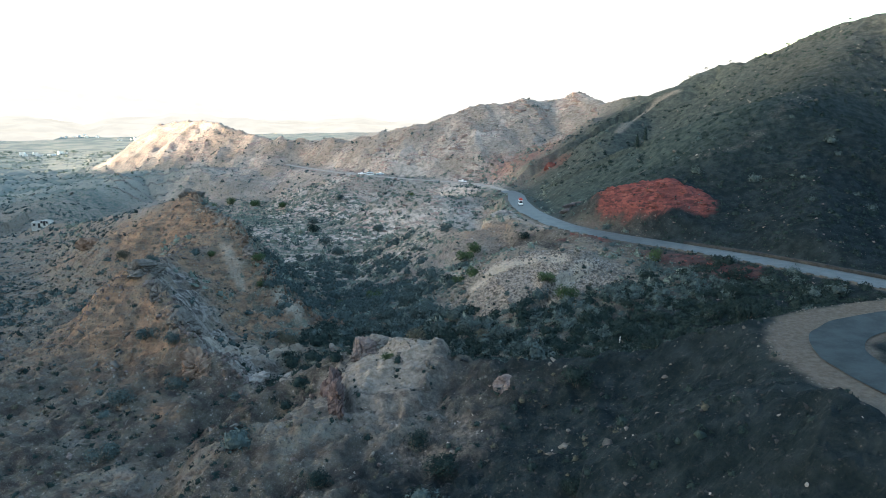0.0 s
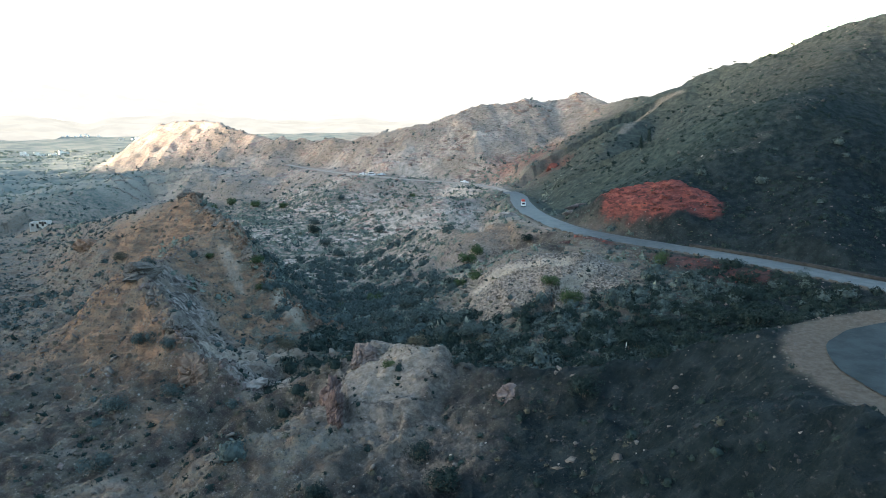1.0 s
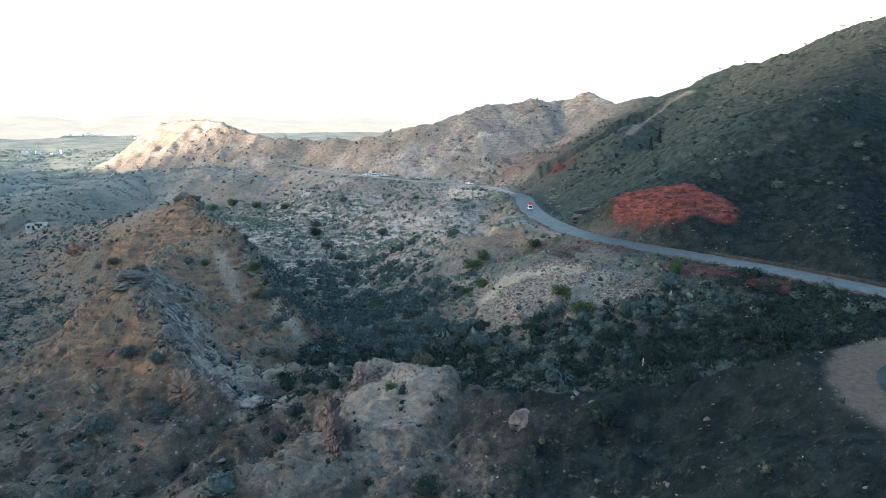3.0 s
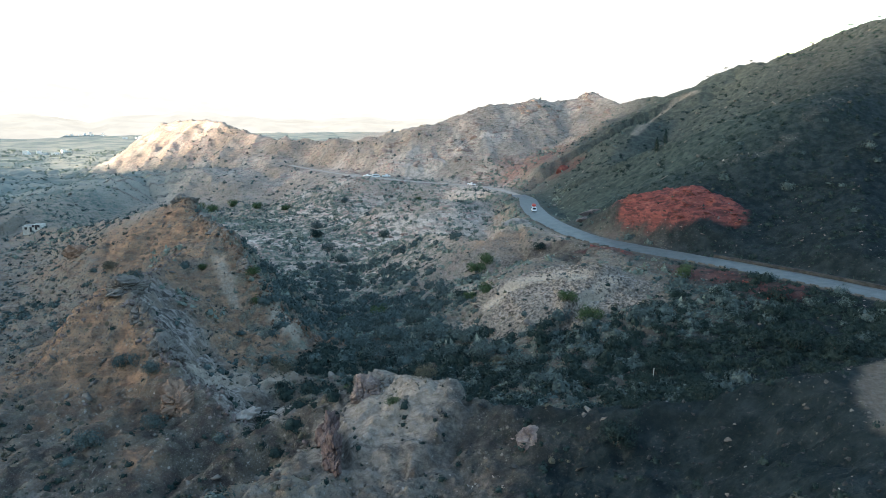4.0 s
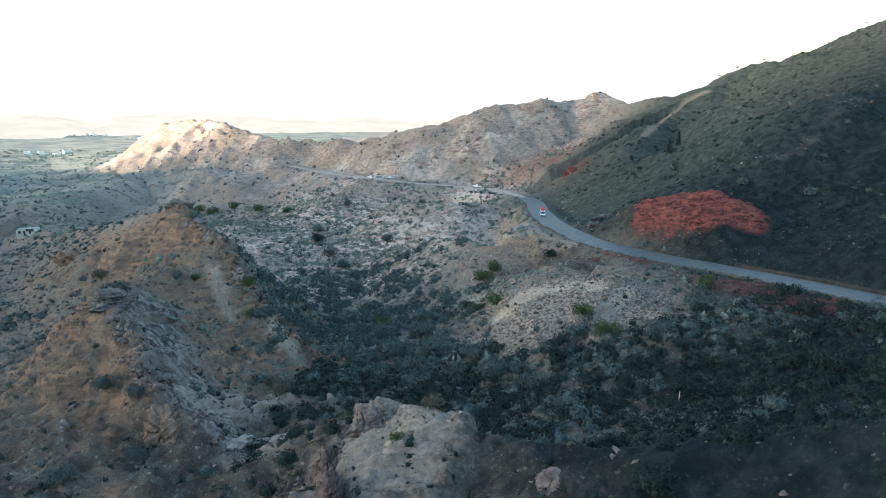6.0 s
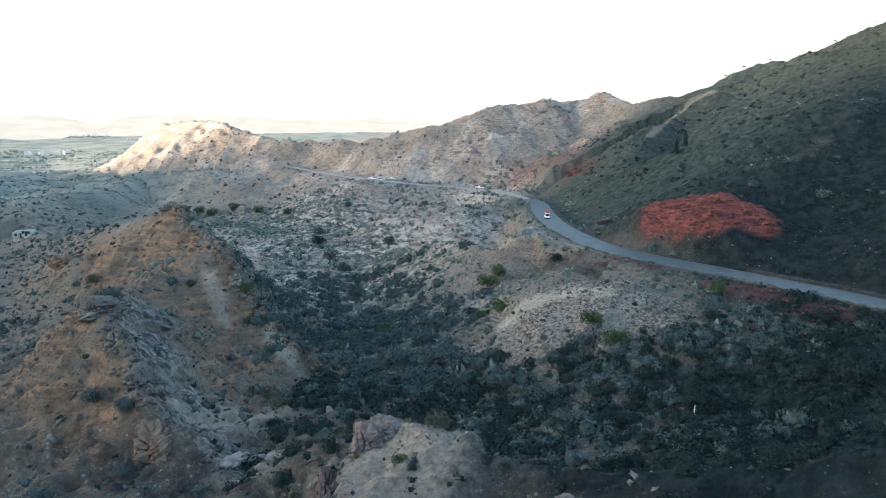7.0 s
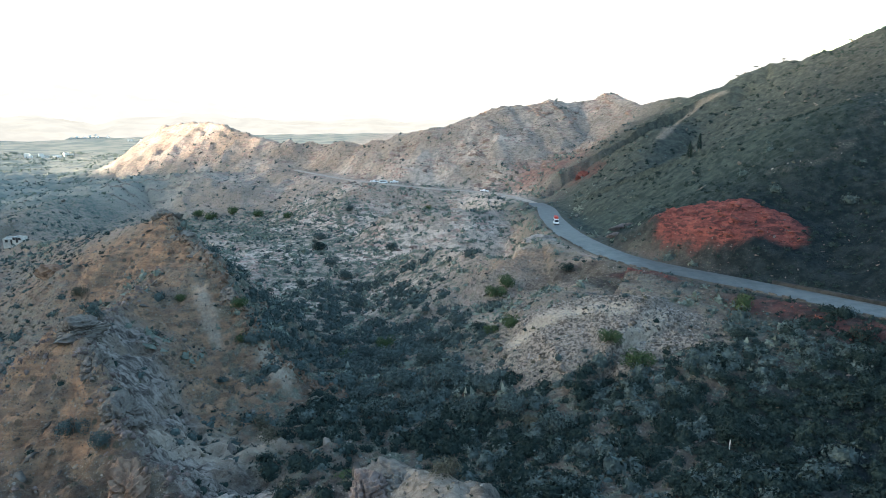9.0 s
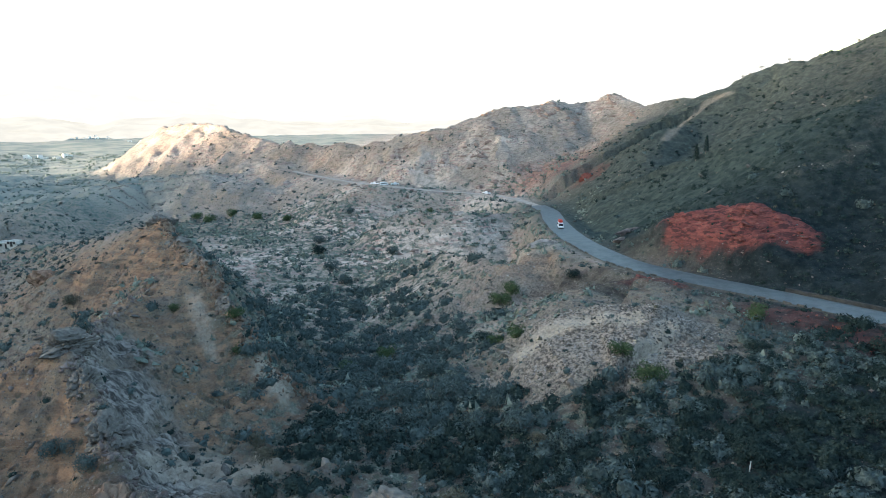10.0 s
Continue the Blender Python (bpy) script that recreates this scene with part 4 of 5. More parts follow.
    field("ridge_beds", list(zip(beds, tri)), np.concatenate([scatter(36, 2600, (-70, 105, 395, 480), lambda x, y: 0.7 * patchy(N3, x, y, 25, 0.05, 0.35), 0.8, 4.2, 2.4),
          scatter(37, 900, (-50, 30, 280, 400), lambda x, y: 0.5 * patchy(N3, x, y, 16, 0.05, 0.35), 0.6, 2.8, 2.4)]), STONE_ROSE, "tilted pinkish rock beds on the far ridge", "rocks", 0.05, 0.25, (0.6, 1.3), seed=21, bed=-0.5)
    field("mound_blocks", STONES, scatter(39, 2600, (14, 56, 140, 164), lambda x, y: blob(x, y, 38, 154, 16, 7, -20), 0.15, 0.85, 2.6), STONE, "grey-brown blocks tumbled down the front of the mound", "rubble", 0.2, 0.4, seed=23)
    field("track_rubble", STONES, scatter(38, 9000, (0, 120, 118, 205), lambda x, y: 0.02 + 0.5 * patchy(N4, x, y, 9, 0.1, 0.45), 0.10, 0.65, 3.0), STONE_PINK,
          "small angular stones strewn over the dark slope by the road", "stones", 0.2, 0.4, seed=22)
    field("far_rocks", STONES, scatter(28, 7000, (-400, 240, 240, 620), lambda x, y: 0.15 + 0.7 * patchy(N2, x, y, 30, 0.0, 0.5), 0.4, 2.2, 2.6), STONE,
          "outcropping rocks on the far hillsides", "rocks", 0.2, 0.4, seed=18)


growth()
stones()


# ---- single bushes and trees ----
def stem(bm, a, b, ra, rb, sides=5):
    a, b = Vector(a), Vector(b)
    d = (b - a).normalized()
    s = d.orthogonal().normalized()
    t = d.cross(s)
    rings = []
    for p, r in ((a, ra), (b, rb)):
        rings.append([bm.verts.new(p + (s * math.cos(6.283 * k / sides) + t * math.sin(6.283 * k / sides)) * r) for k in range(sides)])
    for k in range(sides):
        bm.faces.new((rings[0][k], rings[0][(k + 1) % sides], rings[1][(k + 1) % sides], rings[1][k]))
    bm.faces.new(rings[1])


def crown_mesh(seed, count, leaf, lumps, squash, gap, shift=(0, 0, 0), size=1.0):
    v, f = leaf_cloud(seed, count, leaf, lumps, squash, gap, 0.7)
    bm = bmesh.new()
    vs = [bm.verts.new(Vector(p) * size + Vector(shift)) for p in v]
    for q in f:
        bm.faces.new([vs[i] for i in q])
    return bm


def make_bush(seed, leaf_mat, label, count=800, squash=0.8, gap=0.0, name="bush"):
    """A bush of radius 1, to be scaled."""
    r = random.Random(seed)
    ob = tagged(new(name), label, "bush", "bushes of the valley")
    bm = bmesh.new()
    for k in range(7):
        a, d = 6.283 * k / 7 + r.uniform(-0.3, 0.3), r.uniform(0.3, 0.6)
        mid = Vector((0.45 * d * math.cos(a), 0.45 * d * math.sin(a), 0.3 * squash))
        stem(bm, (0.05 * math.cos(a), 0.05 * math.sin(a), -0.15), mid, 0.035, 0.022)
        stem(bm, mid, (d * math.cos(a + 0.2), d * math.sin(a + 0.2), r.uniform(0.5, 0.8) * squash), 0.022, 0.008)
    part("branchwork", bm, BARK, ob)
    part("crown", crown_mesh(seed, int(count * 1.5), 0.095, 10, squash, gap), leaf_mat, ob)
    return ob


def put(ob, x, y, s, turn=0.0, sink=0.05, tall=1.0):
    ob.matrix_basis = Matrix.Translation((x, y, hof(x, y) - sink * s)) @ Matrix.Rotation(turn, 4, "Z") @ Matrix.Diagonal((s, s, s * tall, 1))


def copies(protos, rows, tall=1.0):
    for k, (x, y, s) in enumerate(rows):
        ob = protos[k % len(protos)]
        c = copy_thing(ob, Matrix.Identity(4))
        put(c, x, y, s, random.uniform(0, 6.28), tall=tall)


def drop_protos(protos):
    for p in protos:
        for o in (*p.children_recursive, p):
            bpy.data.objects.remove(o)


def single_bushes():
    dark = [make_bush(200 + k, LEAF, "dark grey-green thorn bush on the stony ground", 820) for k in range(4)]
    fresh = [make_bush(220 + k, LEAF_FRESH, "fresh green leafy bush among grey shrubs", 820) for k in range(3)]
    dry = [make_bush(240 + k, LEAF_DRY, "pale dry bush with twiggy crown", 560, 0.7, 0.12) for k in range(3)]
    copies(dark, [(-61, 306, 4.4), (35, 122, 2.9), (28, 83, 2.6), (33, 92, 2.4), (36, 119, 3.3), (31, 112, 2.2), (60, 123, 4.0), (66, 120, 3.4), (55, 127, 3.2), (69, 148, 2.8), (26, 204, 2.4),
                  (48, 150, 2.4), (2, 171, 2.6), (-3, 74, 2.0), (0, 68, 2.4), (13, 58, 1.6), (-14, 67, 2.0), (20, 83, 1.7), (17, 78, 2.6), (22, 116, 2.4), (18, 100, 2.0), (40, 135, 2.2), (44, 128, 2.4), (63, 138, 3.0), (52, 112, 2.4)])
    grey = [make_bush(260 + k, LEAF_GREY, "dusty grey-green bush in the valley thicket", 820) for k in range(4)]
    copies(grey, [(-56, 118, 2.4), (-64, 140, 2.0), (-45, 103, 2.2), (-51, 96, 2.4), (-47, 82, 2.4), (-49, 113, 2.0), (-21, 158, 4.2), (-14, 150, 3.8), (-26, 166, 3.9), (-17, 168, 4.4), (-9, 160, 3.6), (-20, 146, 3.5), (-10, 142, 3.8), (-2, 138, 3.4),
                  (-16, 136, 3.2), (-6, 150, 3.6), (3, 146, 2.8), (6, 135, 3.2), (12, 128, 3.0), (-24, 178, 3.2), (-28, 190, 3.4), (-22, 200, 2.8),
                  (-3, 186, 3.6), (-9, 178, 3.0), (-34, 232, 3.6), (-44, 268, 3.2), (-52, 285, 3.4), (-66, 330, 3.8), (-60, 380, 3.4), (-30, 300, 3.2)])
    copies(fresh, [(7, 200, 3.6), (10, 204, 3.0), (28, 143, 3.2), (24, 147, 2.6), (55, 165, 2.9), (-46, 159, 2.0), (-44, 154, 1.8), (-58, 160, 1.5),
                   (8, 165, 2.6), (4, 168, 2.2), (-16, 105, 1.8), (-8, 89, 1.1), (-20, 182, 2.8), (-28, 175, 2.4), (-150, 420, 5.0), (-160, 428, 4.4),
                   (-140, 430, 4.6), (-118, 408, 3.8), (-97, 395, 3.6), (-16, 330, 3.0)])
    copies(dry, [(8, 130, 2.4), (-33, 128, 2.0), (-30, 122, 2.2), (-4, 96, 2.2), (6, 98, 2.0),
                 (-24, 108, 1.8), (-70, 152, 2.2), (-84, 168, 2.4), (-90, 180, 2.6)])
    drop_protos(dark + grey + fresh + dry)


def make_cypress():
    ob = tagged(new("cypress_tree"), "tall narrow dark tree standing alone on the hillside", "tree", "trees on the hillside")
    bm = bmesh.new()
    stem(bm, (0, 0, -0.3), (0, 0, 2.2), 0.18, 0.12, 7)
    stem(bm, (0, 0, 2.2), (0.05, 0, 5.6), 0.12, 0.03, 7)
    part("trunk", bm, BARK, ob)
    r = random.Random(7)
    bm = bmesh.new()
    for _ in range(520):
        z = r.uniform(0.7, 6.4)
        rad = 0.95 * (1 - (max(0, z - 2.2) / 4.4) ** 1.5) * r.uniform(0.5, 1.1) + 0.05
        a = r.uniform(0, 6.283)
        p = Vector((rad * math.cos(a), rad * math.sin(a), z))
        n = Vector((math.cos(a), math.sin(a), 0.4)).normalized()
        t = Vector((-n.y, n.x, r.uniform(-0.4, 0.4)))
        w, h = r.uniform(0.12, 0.26), r.uniform(0.25, 0.5)
        bm.faces.new([bm.verts.new(q) for q in (p - t * w, p + n * 0.08, p + t * w, p + Vector((0, 0, h)) + n * 0.05)])
    part("crown", bm, LEAF, ob)
    return ob


def make_acacia(seed):
    """A small flat-topped tree of height about 3.5 m."""
    r = random.Random(seed)
    ob = tagged(new("acacia_tree"), "small flat-topped thorn tree on the crest", "tree", "trees on the crest")
    bm = bmesh.new()
    stem(bm, (0, 0, -0.4), (0.1, 0, 1.5), 0.13, 0.09, 6)
    tips = []
    for k in range(5):
        a = 6.283 * k / 5 + r.uniform(-0.3, 0.3)
        tip = Vector((1.1 * math.cos(a), 1.1 * math.sin(a), r.uniform(2.4, 3.0)))
        stem(bm, (0.1, 0, 1.4), tip, 0.06, 0.02)
        tips.append(tip)
    part("trunk", bm, BARK, ob)
    bm = bmesh.new()
    for _ in range(260):
        c = r.choice(tips)
        p = c + Vector((r.gauss(0, 0.55), r.gauss(0, 0.55), r.gauss(0.1, 0.22)))
        t = Vector((r.gauss(0, 1), r.gauss(0, 1), r.gauss(0, 0.4))).normalized()
        u = t.orthogonal().normalized()
        s = r.uniform(0.1, 0.24)
        bm.faces.new([bm.verts.new(q) for q in (p - t * s, p + u * s * 0.5, p + t * s, p - u * s * 0.5)])
    part("crown", bm, LEAF, ob)
    return ob


def trees():
    c = make_cypress()
    copy = copy_thing(c, Matrix.Identity(4))
    put(c, 83.5, 286, 0.95, 0.4)
    put(copy, 86.5, 285, 0.92, 2.0, tall=1.08)
    protos = [make_acacia(k) for k in range(3)]
    copies(protos, [(158, 409, 0.7), (170, 404, 0.6), (193, 385, 0.7), (205, 372, 0.8), (213, 362, 0.7), (228, 346, 0.9), (236, 338, 0.8),
                    (148, 408, 0.6)])
    drop_protos(protos)


# ---- bedrock that stands out of the slopes ----
def outcrop(x, y, size, seed, mat, label, lift=0.0, turn=0.0):
    """A crag: one mass cut by many planes, stepped along its tilted beds and split by joints, half of it in the ground."""
    r = random.Random(seed * 7 + 1)
    planes = [(Vector((r.gauss(0, 1), r.gauss(0, 1), r.gauss(0.2, 0.8))).normalized(), r.uniform(0.62, 1.0)) for _ in range(26)]
    dip = Vector((r.uniform(-0.5, -0.2), r.uniform(0.3, 0.6), 0.75)).normalized()
    cut = Vector((seed * 3.1, seed * 1.7, 0))
    bm = bmesh.new()
    bmesh.ops.create_icosphere(bm, subdivisions=5 if y < 150 else 4, radius=1.0)
    for v in bm.verts:
        n = v.co.normalized()
        far = min([d / n.dot(p) for p, d in planes if n.dot(p) > 0.25] + [1.15])
        q = n * far
        f = q.dot(dip) * 4.5 + 0.8 * noise.noise(q * 1.5 + cut)
        f -= math.floor(f)
        far *= 1 + 0.16 * (f - (0 if f < 0.75 else (f - 0.75) * 4))
        joint = abs(noise.noise(q * 2.2 + cut))
        far *= 1 - 0.22 * max(0.0, 1 - joint / 0.10) + 0.30 * noise.noise(q * 1.3 - cut)
        far *= 1 + 0.10 * noise.fractal(q * 5.0 + cut, 0.7, 2.0, 4)
        v.co = Vector((n.x * size[0], n.y * size[1], n.z * size[2])) * far * 1.15
    me = bpy.data.meshes.new("rock_outcrop")
    bm.to_mesh(me)
    bm.free()
    me.materials.append(mat)
    ob = tagged(new("rock_outcrop", me), label, "rock")
    ob.matrix_basis = Matrix.Translation((x, y, hof(x, y) + lift)) @ Matrix.Rotation(radians(turn), 4, "Z")


def outcrops():
    grey, pale, red = "jagged grey-brown crag on the crest of the spur", "broken pale rock standing out of the slope", "red sandstone knob beside the road"
    outcrop(-12.2, 95.5, (2.4, 2.0, 2.4), 1, STONE_PINK, "pointed pinkish-grey crag at the tip of the spur", -0.2)
    outcrop(-9.5, 97, (3.4, 2.4, 1.5), 2, STONE, pale, -0.5, -30)
    outcrop(-16.2, 91.5, (1.5, 3.8, 3.0), 3, STONE_CLIFF, "dark broken cliff on the side of the spur", 0.1, 10)
    outcrop(-14.9, 84, (1.3, 3.2, 2.4), 4, STONE_CLIFF, "dark broken cliff on the side of the spur", 0.0, 15)
    outcrop(8.6, 83.2, (2.0, 1.6, 1.1), 5, STONE_PINK, "pinkish weathered boulder on the slope", -0.3)
    outcrop(-62.5, 133, (4.0, 3.5, 2.2), 6, STONE, grey, -0.9, 20)
    outcrop(-57, 127.5, (2.2, 4.0, 2.4), 7, STONE, grey, -0.9, 35)
    outcrop(-50, 119.5, (2.6, 3.4, 2.2), 8, STONE, grey, -0.9, 40)
    outcrop(-43.2, 107.5, (2.8, 3.6, 3.0), 9, STONE_RUST, "rusty tan knob of rock with a broken edge", -1.2, 20)
    outcrop(-77, 199.5, (3.6, 3.0, 2.4), 10, STONE, grey, -1.0)
    outcrop(-70, 190, (2.6, 4.2, 2.0), 11, STONE, grey, -0.9, 30)
    outcrop(-60, 177, (2.2, 4.2, 2.0), 12, STONE, grey, -0.9, 35)
    outcrop(-50, 164, (2.0, 3.8, 1.8), 13, STONE, grey, -0.9, 38)
    outcrop(48, 235, (6.0, 0.9, 1.2), 14, STONE_PINK, "long pale tilted rock slab above the road", -0.4, 35)
    outcrop(44, 227, (4.5, 0.8, 0.9), 15, STONE_PINK, "long pale tilted rock slab above the road", -0.4, 30)
    outcrop(-2, 320, (6.0, 2.0, 2.2), 16, STONE_PALE, "pale tilted rock slab below the road", -0.5, -35)
    outcrop(-8, 326, (5.0, 1.8, 1.8), 17, STONE_PALE, "pale tilted rock slab below the road", -0.5, -40)
    outcrop(62, 374, (4.0, 2.6, 2.4), 18, STONE_RED, red, -0.6, 20)
    outcrop(19.5, 222, (4.5, 1.6, 1.4), 19, STONE_PALE, "pale rock ledge on top of the road bank", -0.4, 15)
    outcrop(-118, 216, (5.0, 4.0, 3.0), 20, STONE_RUST, "rust-brown rock on the flank of the ridge", -1.2, 10)


def pale_boulder():
    bm = bmesh.new()
    bmesh.ops.create_icosphere(bm, subdivisions=4, radius=1.0)
    for v in bm.verts:
        n = v.co.normalized()
        v.co = Vector((n.x * 2.0, n.y * 0.8, n.z * 0.9 + 0.25 * n.x)) * (1 + 0.4 * noise.fractal(n * 2.0, 0.8, 2.0, 5))
    me = bpy.data.meshes.new("boulder")
    bm.to_mesh(me)
    bm.free()
    me.materials.append(STONE_PALE)
    ob = tagged(new("boulder", me), "split whitish boulder lying on the saddle", "boulder")
    ob.matrix_basis = Matrix.Translation((-32.5, 107, hof(-32.5, 107) + 0.3)) @ Matrix.Rotation(radians(30), 4, "Z")


def boulders():
    """Single boulders on the scree and in the stream bed."""
    shapes = []
    for k in range(6):
        v, f = stone_shape(70 + k, 0.55, 17)
        shapes.append(mesh_of("boulder", v, f, (STONE_PINK, STONE, STONE_DARK)[k % 3]))
    words = ("pinkish angular boulder lying on the dark scree", "grey-brown angular boulder lying on the slope", "dark angular boulder lying on the slope")
    r = random.Random(17)
    for k in range(90):
        x, y = (r.uniform(5, 50), r.uniform(48, 128)) if k % 3 else (r.uniform(-60, 5), r.uniform(60, 150))
        if bool(on_road(np.array([x]), np.array([y]))[0]):
            continue
        ob = tagged(new("boulder", shapes[k % 6]), words[(k % 6) % 3], "boulder", "boulders on the slopes")
        s = r.uniform(0.25, 0.62) * (1.35 if k % 9 == 0 else 1)
        ob.matrix_basis = Matrix.Translation((x, y, hof(x, y) + 0.12 * s)) @ Euler((r.uniform(-0.4, 0.4), r.uniform(-0.4, 0.4), r.uniform(0, 6.28))).to_matrix().to_4x4() @ Matrix.Scale(s, 4)


# ---- vehicles ----
def wheel(parent, x, y, r):
    bm = bmesh.new()
    bmesh.ops.create_cone(bm, cap_ends=True, segments=20, radius1=r, radius2=r, depth=0.22, matrix=Matrix.Translation((x, y, r)) @ Matrix.Rotation(radians(90), 4, "Y"))
    bmesh.ops.bevel(bm, geom=[e for e in bm.edges], offset=0.03, segments=1, affect="EDGES")
    tyre = part("wheel", bm, RUBBER, parent)
    bm = bmesh.new()
    side = 1 if x > 0 else -1
    bmesh.ops.create_cone(bm, cap_ends=True, segments=16, radius1=r * 0.6, radius2=r * 0.5, depth=0.03,
                          matrix=Matrix.Translation((x + side * 0.115, y, r)) @ Matrix.Rotation(radians(90 * side), 4, "Y"))
    part("rim", bm, METAL, tyre)


def minibus(loaded, label, group="vehicles on the road"):
    """A van about 4.7 m long, nose towards -y."""
    ob = tagged(new("minibus"), label, "vehicle", group)
    profile = [(-2.35, 0.45), (-2.38, 0.85), (-2.2, 1.12), (-1.55, 1.95), (-1.2, 2.05), (2.15, 2.05), (2.32, 1.85), (2.35, 0.5), (2.2, 0.38), (-2.2, 0.38)]
    bm = bmesh.new()
    rows = []
    for x in (-0.85, 0.85):
        rows.append([bm.verts.new((x * (1 - 0.12 * max(0, z - 1.1)), y, z)) for y, z in profile])
    bm.faces.new(rows[0])
    bm.faces.new(rows[1][::-1])
    for k in range(len(profile)):
        j = (k + 1) % len(profile)
        bm.faces.new((rows[0][j], rows[0][k], rows[1][k], rows[1][j]))
    bmesh.ops.recalc_face_normals(bm, faces=bm.faces)
    bmesh.ops.bevel(bm, geom=bm.edges[:], offset=0.06, segments=2, affect="EDGES")
    body = part("body", bm, CAR_WHITE, ob)
    bm = bmesh.new()
    bm.faces.new([bm.verts.new(q) for q in ((-0.72, -2.17, 1.2), (0.72, -2.17, 1.2), (0.66, -1.63, 1.88), (-0.66, -1.63, 1.88))])
    bmesh.ops.solidify(bm, geom=bm.faces[:], thickness=0.03)
    bmesh.ops.translate(bm, verts=bm.verts, vec=(0, -0.03, 0.02))
    part("windscreen", bm, GLASS, ob)
    for side in (-1, 1):
        for a, b in ((-1.45, -0.75), (-0.65, 0.55), (0.65, 1.95)):
            bm = bmesh.new()
            bm.faces.new([bm.verts.new(q) for q in ((side * 0.845, a, 1.2), (side * 0.845, b, 1.2), (side * 0.79, b, 1.8), (side * 0.79, a + (0.2 if a < -1 else 0), 1.8))])
            bmesh.ops.solidify(bm, geom=bm.faces[:], thickness=0.02)
            bmesh.ops.translate(bm, verts=bm.verts, vec=(side * 0.012, 0, 0))
            part("side_window", bm, GLASS, ob)
        part("headlight", box(bmesh.new(), (side * 0.62 - 0.14, -2.42, 0.74), (side * 0.62 + 0.14, -2.34, 0.92), 0.03), PLASTER, ob, "clear headlight")
        for y in (-1.5, 1.45):
            wheel(ob, side * 0.74, y, 0.34)
    part("bumper", box(bmesh.new(), (-0.82, -2.48, 0.42), (0.82, -2.34, 0.62), 0.04), RUBBER, ob)
    if loaded:
        part("roof_rack", box(bmesh.new(), (-0.7, -1.1, 2.06), (0.7, 2.0, 2.14), 0.02), METAL, ob)
        bm = box(bmesh.new(), (-0.72, -1.0, 2.14), (0.72, 1.9, 2.85), 0.18)
        bmesh.ops.subdivide_edges(bm, edges=bm.edges[:], cuts=2, use_grid_fill=True)
        for v in bm.verts:
            v.co += Vector((0.06, 0.06, 0.08)) * noise.noise(v.co * 2.3)
        part("roof_load", bm, CAR_RED, ob, "bulging load under a red tarpaulin")
    return ob


def pickup(label, group="vehicles on the road"):
    ob = tagged(new("pickup_truck"), label, "vehicle", group)
    profile = [(-2.45, 0.5), (-2.48, 0.95), (-1.3, 1.1), (-0.75, 1.68), (0.55, 1.7), (0.75, 1.1), (0.78, 0.5)]
    bm = bmesh.new()
    rows = [[bm.verts.new((x * (1 - 0.15 * max(0, z - 1.1)), y, z)) for y, z in profile] for x in (-0.85, 0.85)]
    bm.faces.new(rows[0])
    bm.faces.new(rows[1][::-1])
    for k in range(len(profile)):
        j = (k + 1) % len(profile)
        bm.faces.new((rows[0][j], rows[0][k], rows[1][k], rows[1][j]))
    bmesh.ops.recalc_face_normals(bm, faces=bm.faces)
    bmesh.ops.bevel(bm, geom=bm.edges[:], offset=0.05, segments=2, affect="EDGES")
    part("cab", bm, CAR_WHITE, ob)
    bm = box(bmesh.new(), (-0.85, 0.82, 0.5), (0.85, 2.45, 0.6))
    for lo, hi in (((-0.85, 0.82, 0.6), (-0.78, 2.45, 1.08)), ((0.78, 0.82, 0.6), (0.85, 2.45, 1.08)), ((-0.78, 2.38, 0.6), (0.78, 2.45, 1.08)), ((-0.78, 0.82, 0.6), (0.78, 0.89, 1.08))):
        box(bm, lo, hi)
    part("load_bed", bm, CAR_WHITE, ob)
    bm = bmesh.new()
    bm.faces.new([bm.verts.new(q) for q in ((-0.72, -1.3, 1.16), (0.72, -1.3, 1.16), (0.66, -0.82, 1.62), (-0.66, -0.82, 1.62))])
    bmesh.ops.solidify(bm, geom=bm.faces[:], thickness=0.03)
    part("windscreen", bm, GLASS, ob)
    for side in (-1, 1):
        part("headlight", box(bmesh.new(), (side * 0.65 - 0.14, -2.52, 0.72), (side * 0.65 + 0.14, -2.44, 0.88), 0.02), PLASTER, ob)
        for y in (-1.55, 1.55):
            wheel(ob, side * 0.76, y, 0.37)
    return ob


def along(curve, k, offset, ob, back=False):
    p = [Vector(q) for q in curve]
    i = min(range(len(p) - 1), key=lambda j: abs(p[j].y - k))
    d = (p[i + 1] - p[i]).normalized()
    side = Vector((-d.y, d.x, 0))
    q = p[i] + side * offset
    turn = math.atan2(d.y, d.x) - math.pi / 2 + (math.pi if back else 0)
    ob.matrix_basis = Matrix.Translation((q.x, q.y, q.z + 0.05)) @ Matrix.Rotation(turn, 4, "Z")


def vehicles():
    along(MAIN_CURVE, 262, 0.6, minibus(True, "white minibus with red tarpaulin roof load on the road"))
    along(MAIN_CURVE, 399, -1.2, pickup("small white pickup truck driving on the far road"))
    row = [("minibus", -46, 417, 100), ("pickup", -52, 422, 70), ("pickup", -40, 419, 95)]
    for kind, x, y, a in row:
        ob = minibus(False, "white minibus parked at the wide road shoulder", "parked vehicles") if kind == "minibus" else pickup("white pickup truck parked at the wide road shoulder", "parked vehicles")
        ob.matrix_basis = Matrix.Translation((x, y, hof(x, y))) @ Matrix.Rotation(radians(a), 4, "Z")


